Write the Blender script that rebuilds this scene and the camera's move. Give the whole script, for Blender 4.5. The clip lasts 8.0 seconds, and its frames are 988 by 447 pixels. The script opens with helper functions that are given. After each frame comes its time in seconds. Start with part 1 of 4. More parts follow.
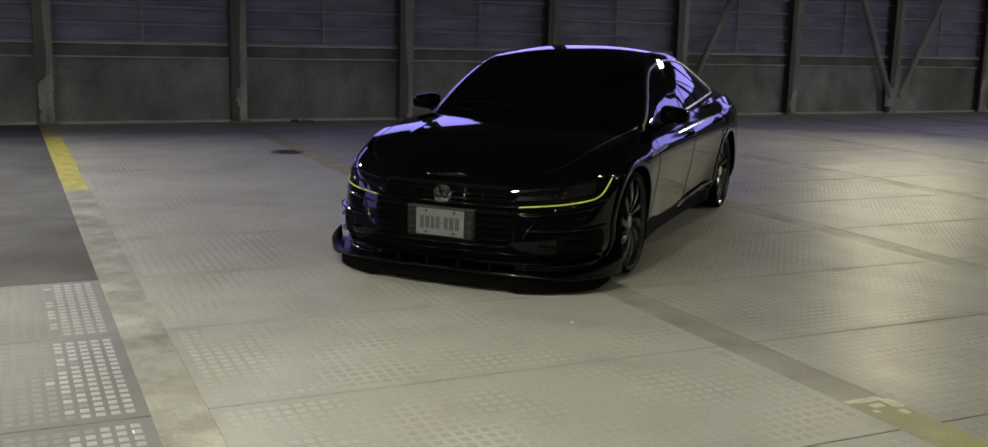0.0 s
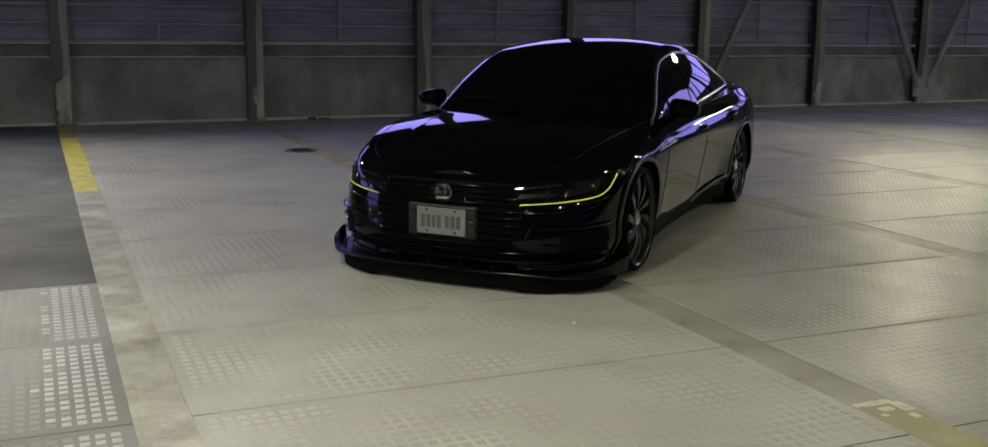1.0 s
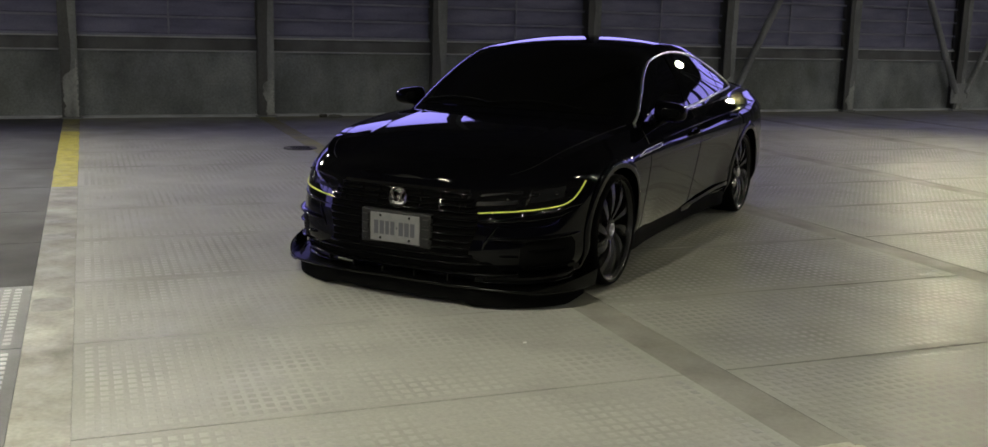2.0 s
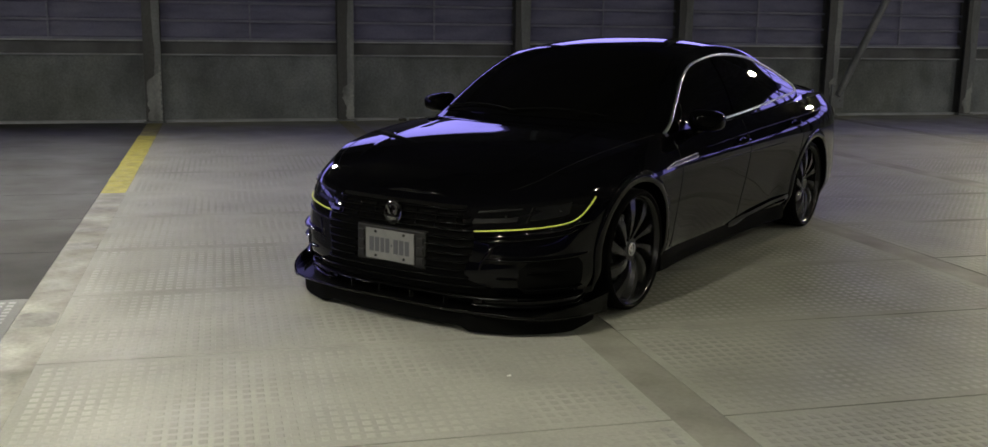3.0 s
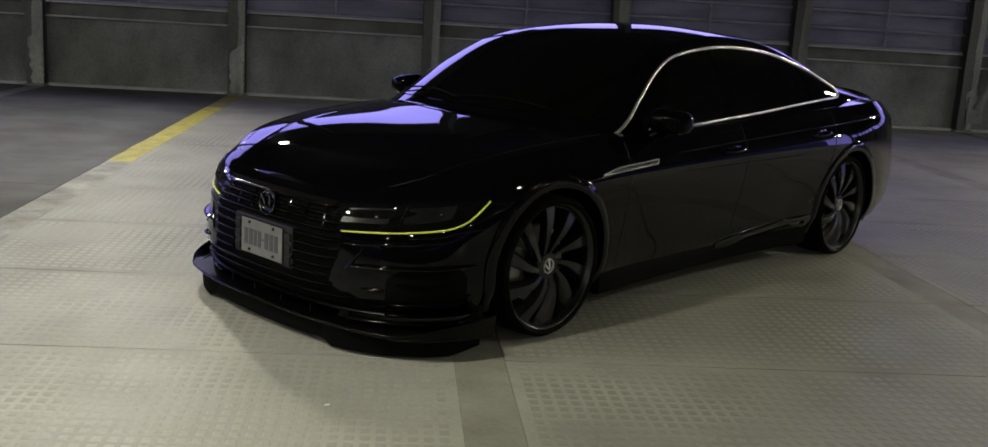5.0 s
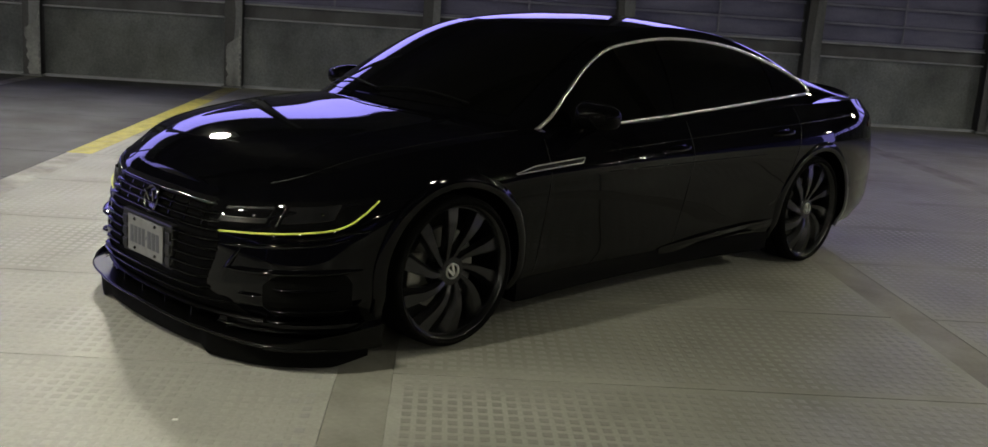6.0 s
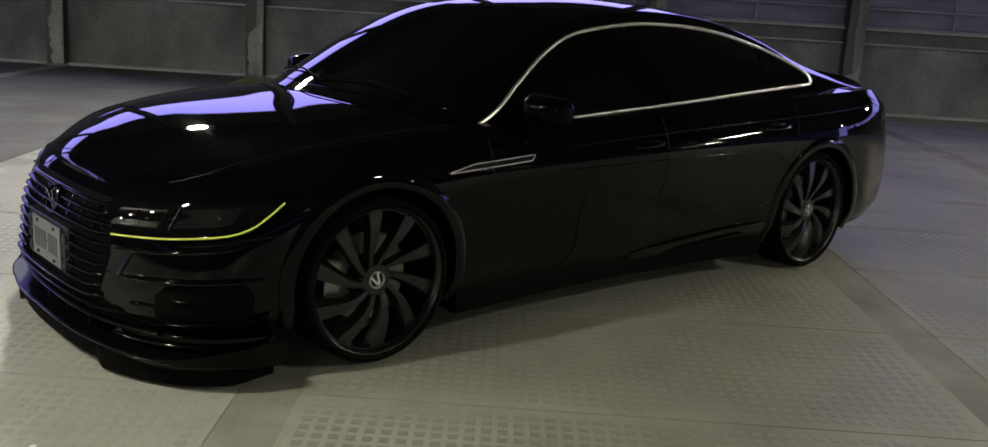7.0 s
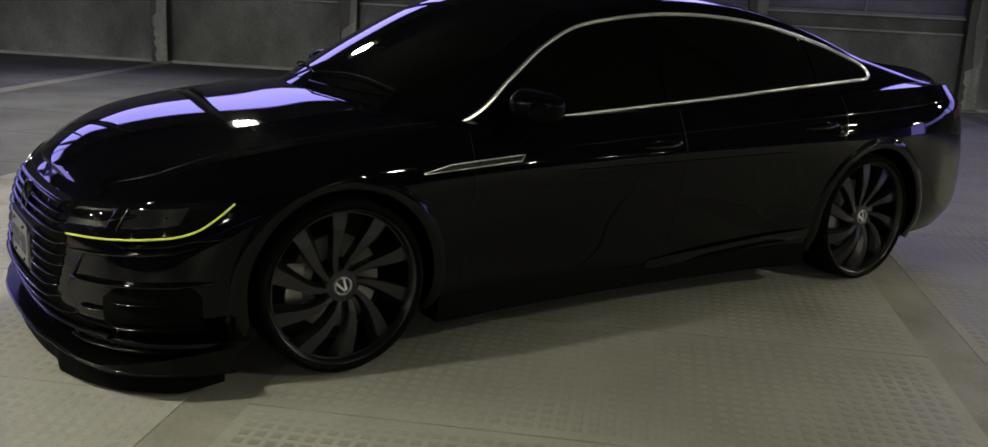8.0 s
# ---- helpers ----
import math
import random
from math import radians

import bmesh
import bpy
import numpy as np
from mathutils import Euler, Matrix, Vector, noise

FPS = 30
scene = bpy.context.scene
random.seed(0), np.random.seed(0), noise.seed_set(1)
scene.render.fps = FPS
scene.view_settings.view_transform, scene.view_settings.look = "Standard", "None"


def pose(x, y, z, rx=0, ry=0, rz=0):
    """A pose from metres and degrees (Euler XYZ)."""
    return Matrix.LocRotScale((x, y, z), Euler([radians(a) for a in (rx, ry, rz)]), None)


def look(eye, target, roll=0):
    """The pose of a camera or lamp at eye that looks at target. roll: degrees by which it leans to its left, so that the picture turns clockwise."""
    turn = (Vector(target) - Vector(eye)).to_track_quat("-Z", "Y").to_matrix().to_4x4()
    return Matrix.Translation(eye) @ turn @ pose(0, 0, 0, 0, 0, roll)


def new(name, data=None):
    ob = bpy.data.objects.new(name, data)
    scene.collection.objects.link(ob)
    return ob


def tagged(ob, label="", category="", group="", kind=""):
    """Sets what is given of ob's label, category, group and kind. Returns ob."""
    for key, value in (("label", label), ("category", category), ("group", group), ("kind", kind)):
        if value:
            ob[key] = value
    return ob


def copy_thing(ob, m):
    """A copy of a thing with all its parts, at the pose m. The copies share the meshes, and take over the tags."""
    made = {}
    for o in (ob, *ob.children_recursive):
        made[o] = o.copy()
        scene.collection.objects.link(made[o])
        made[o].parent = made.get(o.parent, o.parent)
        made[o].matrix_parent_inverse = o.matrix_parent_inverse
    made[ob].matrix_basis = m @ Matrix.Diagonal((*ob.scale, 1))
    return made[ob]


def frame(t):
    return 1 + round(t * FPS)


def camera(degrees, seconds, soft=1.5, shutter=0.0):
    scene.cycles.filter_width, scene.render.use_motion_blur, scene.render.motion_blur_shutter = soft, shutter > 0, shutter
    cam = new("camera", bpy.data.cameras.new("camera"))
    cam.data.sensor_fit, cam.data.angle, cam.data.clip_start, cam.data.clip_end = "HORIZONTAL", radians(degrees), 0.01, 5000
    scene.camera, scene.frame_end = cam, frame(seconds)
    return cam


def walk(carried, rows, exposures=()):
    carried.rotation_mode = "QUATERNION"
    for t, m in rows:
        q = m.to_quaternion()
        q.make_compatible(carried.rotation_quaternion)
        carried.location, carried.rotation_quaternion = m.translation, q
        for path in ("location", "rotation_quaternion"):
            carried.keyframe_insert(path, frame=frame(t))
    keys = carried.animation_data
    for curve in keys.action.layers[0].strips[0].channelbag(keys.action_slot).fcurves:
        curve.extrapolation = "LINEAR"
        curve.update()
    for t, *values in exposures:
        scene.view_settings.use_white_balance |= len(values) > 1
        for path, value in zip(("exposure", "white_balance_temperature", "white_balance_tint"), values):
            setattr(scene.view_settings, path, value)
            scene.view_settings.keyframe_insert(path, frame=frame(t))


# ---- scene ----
cam = camera(50.9, 8.0)
PATH = [
    (0, (2.583, -6.187, 1.481), (1.814, -4.378, 1.112), 1.62),
    (0.5, (2.569, -6.203, 1.491), (1.803, -4.395, 1.111), 0.88),
    (1, (2.668, -6.002, 1.476), (1.849, -4.218, 1.097), 0.75),
    (2.5, (3.040, -5.128, 1.456), (2.069, -3.423, 1.072), 1.42),
    (3, (3.208, -4.771, 1.473), (2.115, -3.141, 1.089), 0.89),
    (3.5, (3.310, -4.440, 1.460), (2.169, -2.843, 1.077), 1.03),
    (4, (3.437, -4.132, 1.452), (2.224, -2.589, 1.067), 1.23),
    (4.2, (3.535, -3.971, 1.444), (2.253, -2.486, 1.056), 1.88),
    (5.5, (3.792, -3.119, 1.426), (2.443, -1.702, 1.012), 3.72),
    (6, (3.908, -2.786, 1.419), (2.519, -1.411, 0.997), 3.88),
    (6.5, (3.937, -2.470, 1.416), (2.526, -1.124, 0.973), 4.06),
    (7, (3.942, -2.130, 1.418), (2.477, -0.846, 0.969), 3.60),
    (7.5, (4.020, -1.801, 1.424), (2.466, -0.628, 0.965), 3.18),
    (8, (4.076, -1.511, 1.415), (2.459, -0.432, 0.947), 2.76),
]
walk(cam, [(t, look(eye, target, roll)) for t, eye, target, roll in PATH],
     [(0, 0.12), (3, 0.14), (5.5, 0.25), (7, 0.43), (8, 0.47)])

# ---- world, lamps ----
THETA, WALL_TURN = 47.82, 49.25      # directions of the floor joints and of the long wall against the car
FLOOR = pose(0, 0, 0, 0, 0, THETA)
WALL = pose(0, 0, 0, 0, 0, WALL_TURN) @ pose(-2.25, 9.633, 0)

world = bpy.data.worlds.new("dusk_sky")
scene.world = world
world.use_nodes = True
_wn = world.node_tree.nodes
_bg = _wn["Background"]
_tc = _wn.new("ShaderNodeTexCoord")
_sep = _wn.new("ShaderNodeSeparateXYZ")
_ramp = _wn.new("ShaderNodeValToRGB")
world.node_tree.links.new(_tc.outputs["Generated"], _sep.inputs[0])
world.node_tree.links.new(_sep.outputs["Z"], _ramp.inputs[0])
world.node_tree.links.new(_ramp.outputs[0], _bg.inputs[0])
_ramp.color_ramp.elements[0].position = 0.0
_ramp.color_ramp.elements[0].color = (0.34, 0.30, 0.95, 1)
_ramp.color_ramp.elements[1].position = 0.7
_ramp.color_ramp.elements[1].color = (0.26, 0.24, 0.80, 1)
_bg.inputs[1].default_value = 2.9

LAMP_COLOUR = (0.98, 0.95, 0.75)


def area_lamp(place, watts, size, spread, colour):
    data = bpy.data.lights.new("lamp_light", "AREA")
    data.shape, data.size, data.size_y = "ELLIPSE", size[0], size[1]
    data.energy, data.color, data.spread = watts, colour, radians(spread)
    ob = new("lamp_light", data)
    ob.matrix_world = place
    return ob

# ---- materials ----
def material(name, colour, rough=0.5, metal=0.0, coat=0.0, coat_rough=0.03, spec=0.5):
    m = bpy.data.materials.new(name)
    m.use_nodes = True
    p = m.node_tree.nodes["Principled BSDF"]
    p.inputs["Base Color"].default_value = (*colour, 1)
    p.inputs["Roughness"].default_value = rough
    p.inputs["Metallic"].default_value = metal
    p.inputs["Coat Weight"].default_value = coat
    p.inputs["Coat Roughness"].default_value = coat_rough
    p.inputs["Specular IOR Level"].default_value = spec
    return m


def node(m, kind, **sockets):
    n = m.node_tree.nodes.new(kind)
    for key, value in sockets.items():
        n.inputs[key.replace("_", " ")].default_value = value
    return n


def link(m, a, out, b, into):
    m.node_tree.links.new(a.outputs[out], b.inputs[into])


def noise_mix(m, scale, dark, light, low=0.35, high=0.65, detail=6.0, stretch=None):
    """A colour that wanders between dark and light with a noise of that scale; returns the ramp node."""
    tc = node(m, "ShaderNodeNewGeometry")
    src = tc
    key = "Position"
    if stretch:
        mp = node(m, "ShaderNodeMapping")
        mp.inputs["Scale"].default_value = stretch
        link(m, tc, "Position", mp, "Vector")
        src, key = mp, "Vector"
    n = node(m, "ShaderNodeTexNoise", Scale=scale, Detail=detail)
    link(m, src, key, n, "Vector")
    r = node(m, "ShaderNodeValToRGB")
    r.color_ramp.elements[0].position, r.color_ramp.elements[1].position = low, high
    r.color_ramp.elements[0].color, r.color_ramp.elements[1].color = (*dark, 1), (*light, 1)
    link(m, n, "Fac", r, "Fac")
    return r


def multiply(m, a, b, fac=1.0):
    x = node(m, "ShaderNodeMix")
    x.data_type, x.blend_type = "RGBA", "MULTIPLY"
    x.inputs[0].default_value = fac
    m.node_tree.links.new(a, x.inputs[6])
    m.node_tree.links.new(b, x.inputs[7])
    return x.outputs[2]


def bump(m, scale, strength, distance=0.004, stretch=None):
    tc = node(m, "ShaderNodeNewGeometry")
    n = node(m, "ShaderNodeTexNoise", Scale=scale, Detail=5.0)
    if stretch:
        mp = node(m, "ShaderNodeMapping")
        mp.inputs["Scale"].default_value = stretch
        link(m, tc, "Position", mp, "Vector")
        link(m, mp, "Vector", n, "Vector")
    else:
        link(m, tc, "Position", n, "Vector")
    b = node(m, "ShaderNodeBump", Strength=strength, Distance=distance)
    link(m, n, "Fac", b, "Height")
    link(m, b, "Normal", m.node_tree.nodes["Principled BSDF"], "Normal")


def weathered(name, dark, light, scale=1.5, fine=40.0, rough=(0.5, 0.8), grain=0.15, stretch=None, metal=0.0, stain=0.0, relief=0.12):
    """Paint, concrete or steel with stains at a large scale, grain at a small one and uneven gloss."""
    m = material(name, light, metal=metal)
    p = m.node_tree.nodes["Principled BSDF"]
    a = noise_mix(m, scale, dark, light, 0.3, 0.7, stretch=stretch)
    b = noise_mix(m, fine, (1 - grain,) * 3, (1.0,) * 3, 0.3, 0.7)
    base = multiply(m, a.outputs[0], b.outputs[0])
    if stain:
        big = noise_mix(m, 0.55, (1 - stain, 1 - stain, 1 - 1.15 * stain), (1.0,) * 3, 0.40, 0.58, 4.0, (1.0, 0.6, 1.0))
        spots = noise_mix(m, 3.7, (1 - 0.35 * stain,) * 3, (1.0,) * 3, 0.34, 0.46, 8.0)
        base = multiply(m, multiply(m, base, big.outputs[0]), spots.outputs[0])
    m.node_tree.links.new(base, p.inputs["Base Color"])
    g = noise_mix(m, scale * 2.3, (rough[0],) * 3, (rough[1],) * 3)
    link(m, g, 0, p, "Roughness")
    bump(m, fine, relief, 0.002)
    return m


def glow(name, colour, strength):
    m = material(name, colour, 0.4)
    p = m.node_tree.nodes["Principled BSDF"]
    p.inputs["Emission Color"].default_value = (*colour, 1)
    p.inputs["Emission Strength"].default_value = strength
    return m


CONCRETE = weathered("floor_concrete", (0.295, 0.293, 0.272), (0.41, 0.407, 0.373), 0.9, 60.0, (0.48, 0.70), stain=0.22)
GRIMY_CONCRETE = weathered("grimy_floor_concrete", (0.27, 0.268, 0.246), (0.385, 0.382, 0.348), 0.9, 60.0, (0.62, 0.80), stain=0.25)
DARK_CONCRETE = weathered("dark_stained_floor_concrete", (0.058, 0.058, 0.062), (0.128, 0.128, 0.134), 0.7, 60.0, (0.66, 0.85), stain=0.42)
STRIP = weathered("smooth_floor_concrete", (0.20, 0.195, 0.175), (0.32, 0.312, 0.277), 2.2, 45.0, (0.52, 0.72), stain=0.25)
STUD = weathered("worn_floor_stud", (0.262, 0.259, 0.238), (0.388, 0.385, 0.352), 1.3, 60.0, (0.46, 0.64), relief=0.04)
JOINT = weathered("dark_joint", (0.10, 0.097, 0.088), (0.17, 0.165, 0.15), 5.0, 60.0)
FADED = weathered("faded_yellow_paint", (0.25, 0.24, 0.16), (0.35, 0.33, 0.13), 3.0, 60.0, (0.5, 0.7), 0.2)
YELLOW = weathered("worn_yellow_paint", (0.42, 0.37, 0.07), (0.66, 0.59, 0.09), 6.0, 60.0, (0.5, 0.7), 0.3)
WORN_YELLOW = weathered("half_worn_yellow_paint", (0.24, 0.225, 0.13), (0.44, 0.40, 0.13), 5.0, 60.0, (0.5, 0.7), 0.3)
PARAPET = weathered("stained_parapet_concrete", (0.155, 0.168, 0.20), (0.36, 0.385, 0.44), 1.6, 35.0, (0.7, 0.9), 0.3, (1, 1, 0.7), stain=0.3)
STEEL = weathered("painted_grey_steel", (0.13, 0.138, 0.165), (0.34, 0.355, 0.405), 2.5, 30.0, (0.4, 0.6), 0.25, (1, 1, 0.3))
# pale edges of the wall; light from above on the caps is coloured in
PALE_EDGE = weathered("lit_pale_edge", (0.36, 0.375, 0.45), (0.56, 0.58, 0.68), 3.0, 40.0, (0.4, 0.6))
GUARD = weathered("scuffed_column_foot", (0.17, 0.178, 0.20), (0.50, 0.515, 0.56), 5.0, 30.0, (0.6, 0.8), 0.25, (1, 1, 0.4))
RAIL = weathered("dark_steel_rail", (0.082, 0.084, 0.105), (0.145, 0.150, 0.182), 3.0, 40.0, (0.4, 0.6))
LOUVRE = weathered("blue_grey_cladding", (0.13, 0.13, 0.25), (0.23, 0.23, 0.40), 1.5, 40.0, (0.45, 0.65), 0.15, (1, 1, 4))
# paler than the boards: light caught by their ledges is put into the colour
BOARD_LIP = weathered("lit_cladding_lip", (0.21, 0.215, 0.34), (0.33, 0.335, 0.49), 2.0, 40.0, (0.5, 0.7), 0.2, (1, 1, 4))
CEILING = weathered("dark_ceiling_deck", (0.03, 0.03, 0.03), (0.06, 0.06, 0.055), 1.0, 20.0)
PAINT = material("black_car_paint", (0.0013, 0.0013, 0.0018), 0.5, 0.0, 1.0, 0.028, 0.0)
PAINT.node_tree.nodes["Principled BSDF"].inputs["Coat IOR"].default_value = 1.33
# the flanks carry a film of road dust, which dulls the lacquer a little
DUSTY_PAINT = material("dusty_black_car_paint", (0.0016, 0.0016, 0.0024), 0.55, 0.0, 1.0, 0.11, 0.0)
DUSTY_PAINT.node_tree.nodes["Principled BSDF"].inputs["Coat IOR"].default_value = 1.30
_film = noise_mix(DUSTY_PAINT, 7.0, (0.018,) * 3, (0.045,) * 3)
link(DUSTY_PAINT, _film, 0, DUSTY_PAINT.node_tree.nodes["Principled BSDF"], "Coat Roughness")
SATIN = material("satin_black_plastic", (0.004, 0.004, 0.004), 0.45, spec=0.2)
MESH = material("matt_black_mesh", (0.0025, 0.0025, 0.0025), 0.8, spec=0.05)
GLOSS = material("gloss_black_plastic", (0.0018, 0.0018, 0.002), 0.10, spec=0.30)
CHROME = material("satin_chrome", (0.92, 0.92, 0.92), 0.32, 1.0)
DARK_CHROME = material("smoked_chrome", (0.10, 0.10, 0.10), 0.18, 1.0)
TINT = material("tinted_glass", (0.0015, 0.0015, 0.0015), 0.015, spec=0.27)
RUBBER = weathered("tyre_rubber", (0.002, 0.002, 0.002), (0.0045, 0.0045, 0.0045), 12.0, 90.0, (0.6, 0.8))
ALLOY = material("dark_grey_alloy", (0.048, 0.048, 0.051), 0.27, 0.9)
BRAKE = material("brake_steel", (0.28, 0.277, 0.262), 0.38, 1.0)
LENS = material("smoked_lamp_lens", (0.003, 0.003, 0.0035), 0.03, coat=0.5, spec=0.25)
DRL = glow("yellow_lamp_strip", (0.52, 0.55, 0.10), 0.17)
PLATE_WHITE = weathered("white_plate", (0.13, 0.13, 0.133), (0.17, 0.17, 0.174), 20.0, 90.0, (0.3, 0.4), 0.05)
PLATE_INK = material("dark_blue_plate_ink", (0.055, 0.058, 0.07), 0.5)
TAIL_RED = material("tail_lamp_red", (0.05, 0.002, 0.002), 0.05, coat=1.0)
PATCH = weathered("dark_repair_mortar", (0.20, 0.196, 0.18), (0.29, 0.286, 0.26), 8.0, 60.0)
IRON = weathered("dark_cast_iron", (0.03, 0.03, 0.03), (0.08, 0.075, 0.07), 12.0, 60.0, (0.4, 0.7))
PEELING = weathered("pale_peeling_paint", (0.42, 0.41, 0.32), (0.62, 0.61, 0.52), 14.0, 60.0, (0.45, 0.65), 0.2)
RAG = weathered("grey_plastic", (0.10, 0.10, 0.10), (0.2, 0.2, 0.2), 10.0, 60.0)
LAMP_GLASS = glow("lamp_lens", LAMP_COLOUR, 32.0)
VENT_FILL = material("brushed_vent_insert", (0.018, 0.018, 0.019), 0.25, 1.0)
LAMP_CELL = material("smoked_lamp_cell", (0.006, 0.006, 0.007), 0.25, spec=0.15)
RUBBER.node_tree.nodes["Principled BSDF"].inputs["Specular IOR Level"].default_value = 0.04
LIP = material("scuffed_black_lip", (0.0014, 0.0014, 0.0014), 0.30, spec=0.12)
WINGLET = material("polished_black_winglet", (0.0012, 0.0012, 0.0013), 0.14, spec=0.16)
FAR_CONCRETE = weathered("far_floor_concrete", (0.285, 0.283, 0.262), (0.40, 0.397, 0.363), 0.9, 60.0, (0.40, 0.62), stain=0.22)
MIRROR_SHELL = material("black_mirror_shell", (0.0013, 0.0013, 0.0016), 0.14, spec=0.05)
# darker than the panel it stands on
DARK_STUD = weathered("dark_floor_stud", (0.188, 0.184, 0.163), (0.276, 0.272, 0.243), 1.3, 60.0, (0.31, 0.42), relief=0.02)
# column grey with the shade of recess and left side in the colour
WEB = weathered("shaded_column_paint", (0.060, 0.062, 0.074), (0.125, 0.128, 0.150), 2.5, 30.0, (0.4, 0.6), 0.25, (1, 1, 0.3))
PAPER = weathered("white_paper", (0.70, 0.70, 0.68), (0.82, 0.82, 0.80), 60.0, 200.0, (0.7, 0.9))
SLAT = material("dark_grille_slat", (0.0018, 0.0018, 0.002), 0.10, spec=0.13)
PLINTH = material("dark_grey_plate_plinth", (0.008, 0.008, 0.0083), 0.42, spec=0.35)
# worn and mottled; lamp sheen on this strip is also put into its colour
PALE_STRIP = weathered("sheen_pale_worn_concrete", (0.20, 0.192, 0.160), (0.46, 0.450, 0.400), 3.4, 45.0, (0.45, 0.68), 0.25, stain=0.35)
MID_CONCRETE = weathered("grey_grimy_floor_concrete", (0.14, 0.141, 0.143), (0.225, 0.226, 0.226), 0.8, 60.0, (0.5, 0.72), stain=0.25)
DULL_STUD = weathered("dull_floor_stud", (0.155, 0.155, 0.153), (0.24, 0.239, 0.234), 1.3, 60.0, (0.64, 0.82), relief=0.05)
# paler and glossier than DULL_STUD: a lamp's narrow reflection is put into it
GLARE_STUD = weathered("lamp_glare_stud", (0.21, 0.21, 0.203), (0.33, 0.328, 0.31), 1.3, 60.0, (0.33, 0.50), relief=0.03)

# ---- mesh helpers ----
def part(name, bm, mat, parent=None, label="", smooth=0.0):
    """One mesh object from a bmesh, under parent when there is one. smooth: the angle up to which edges are shaded round."""
    me = bpy.data.meshes.new(name)
    bm.normal_update()
    bm.to_mesh(me)
    bm.free()
    me.materials.append(mat)
    ob = new(name, me)
    if smooth:
        me.polygons.foreach_set("use_smooth", [True] * len(me.polygons))
        me.set_sharp_from_angle(angle=radians(smooth))
    if parent is not None:
        ob.parent = parent
    if label:
        ob["label"] = label
    return ob


def box(bm, x0, x1, y0, y1, z0, z1, bevel=0.0, turn=None):
    made = bmesh.ops.create_cube(bm, size=1.0)["verts"]
    bmesh.ops.scale(bm, vec=(x1 - x0, y1 - y0, z1 - z0), verts=made)
    bmesh.ops.translate(bm, vec=((x0 + x1) / 2, (y0 + y1) / 2, (z0 + z1) / 2), verts=made)
    if bevel:
        edges = list({e for v in made for e in v.link_edges})
        made = bmesh.ops.bevel(bm, geom=edges, offset=bevel, segments=2, affect="EDGES", profile=0.6)["verts"]
    if turn is not None:
        bmesh.ops.transform(bm, matrix=turn, verts=made)
    return made


def boxes(*dims, bevel=0.0):
    bm = bmesh.new()
    for d in dims:
        box(bm, *d, bevel=bevel)
    return bm


def rod(bm, points, radius, sides=8, closed=False, squash=1.0):
    """A tube along the points; its ends are capped."""
    pts = [Vector(p) for p in points]
    rings, up = [], Vector((0, 0, 1))
    n = len(pts)
    for i, p in enumerate(pts):
        a, b = (pts[i - 1] if i or closed else p), (pts[(i + 1) % n] if i < n - 1 or closed else p)
        d = (b - a).normalized()
        side = d.cross(up)
        side = side.normalized() if side.length > 1e-4 else Vector((1, 0, 0))
        top = side.cross(d).normalized()
        r = radius(i / max(1, n - 1)) if callable(radius) else radius
        rings.append([bm.verts.new(p + side * (math.cos(k * 2 * math.pi / sides) * r * squash) + top * (math.sin(k * 2 * math.pi / sides) * r)) for k in range(sides)])
    for i in range(n if closed else n - 1):
        a, b = rings[i], rings[(i + 1) % n]
        for k in range(sides):
            bm.faces.new((a[k], a[(k + 1) % sides], b[(k + 1) % sides], b[k]))
    if not closed:
        bm.faces.new(rings[0][::-1])
        bm.faces.new(rings[-1])


def thing(name, place, label, category, group="", kind=""):
    e = new(name)
    e.empty_display_size = 0.2
    e.matrix_world = place
    return tagged(e, label, category, group, kind)


# ---- the long wall ----
BAY, COLUMNS = 2.652, range(-5, 15)
ROOF_Z, LOUVRE_TOP = 5.3, 2.72


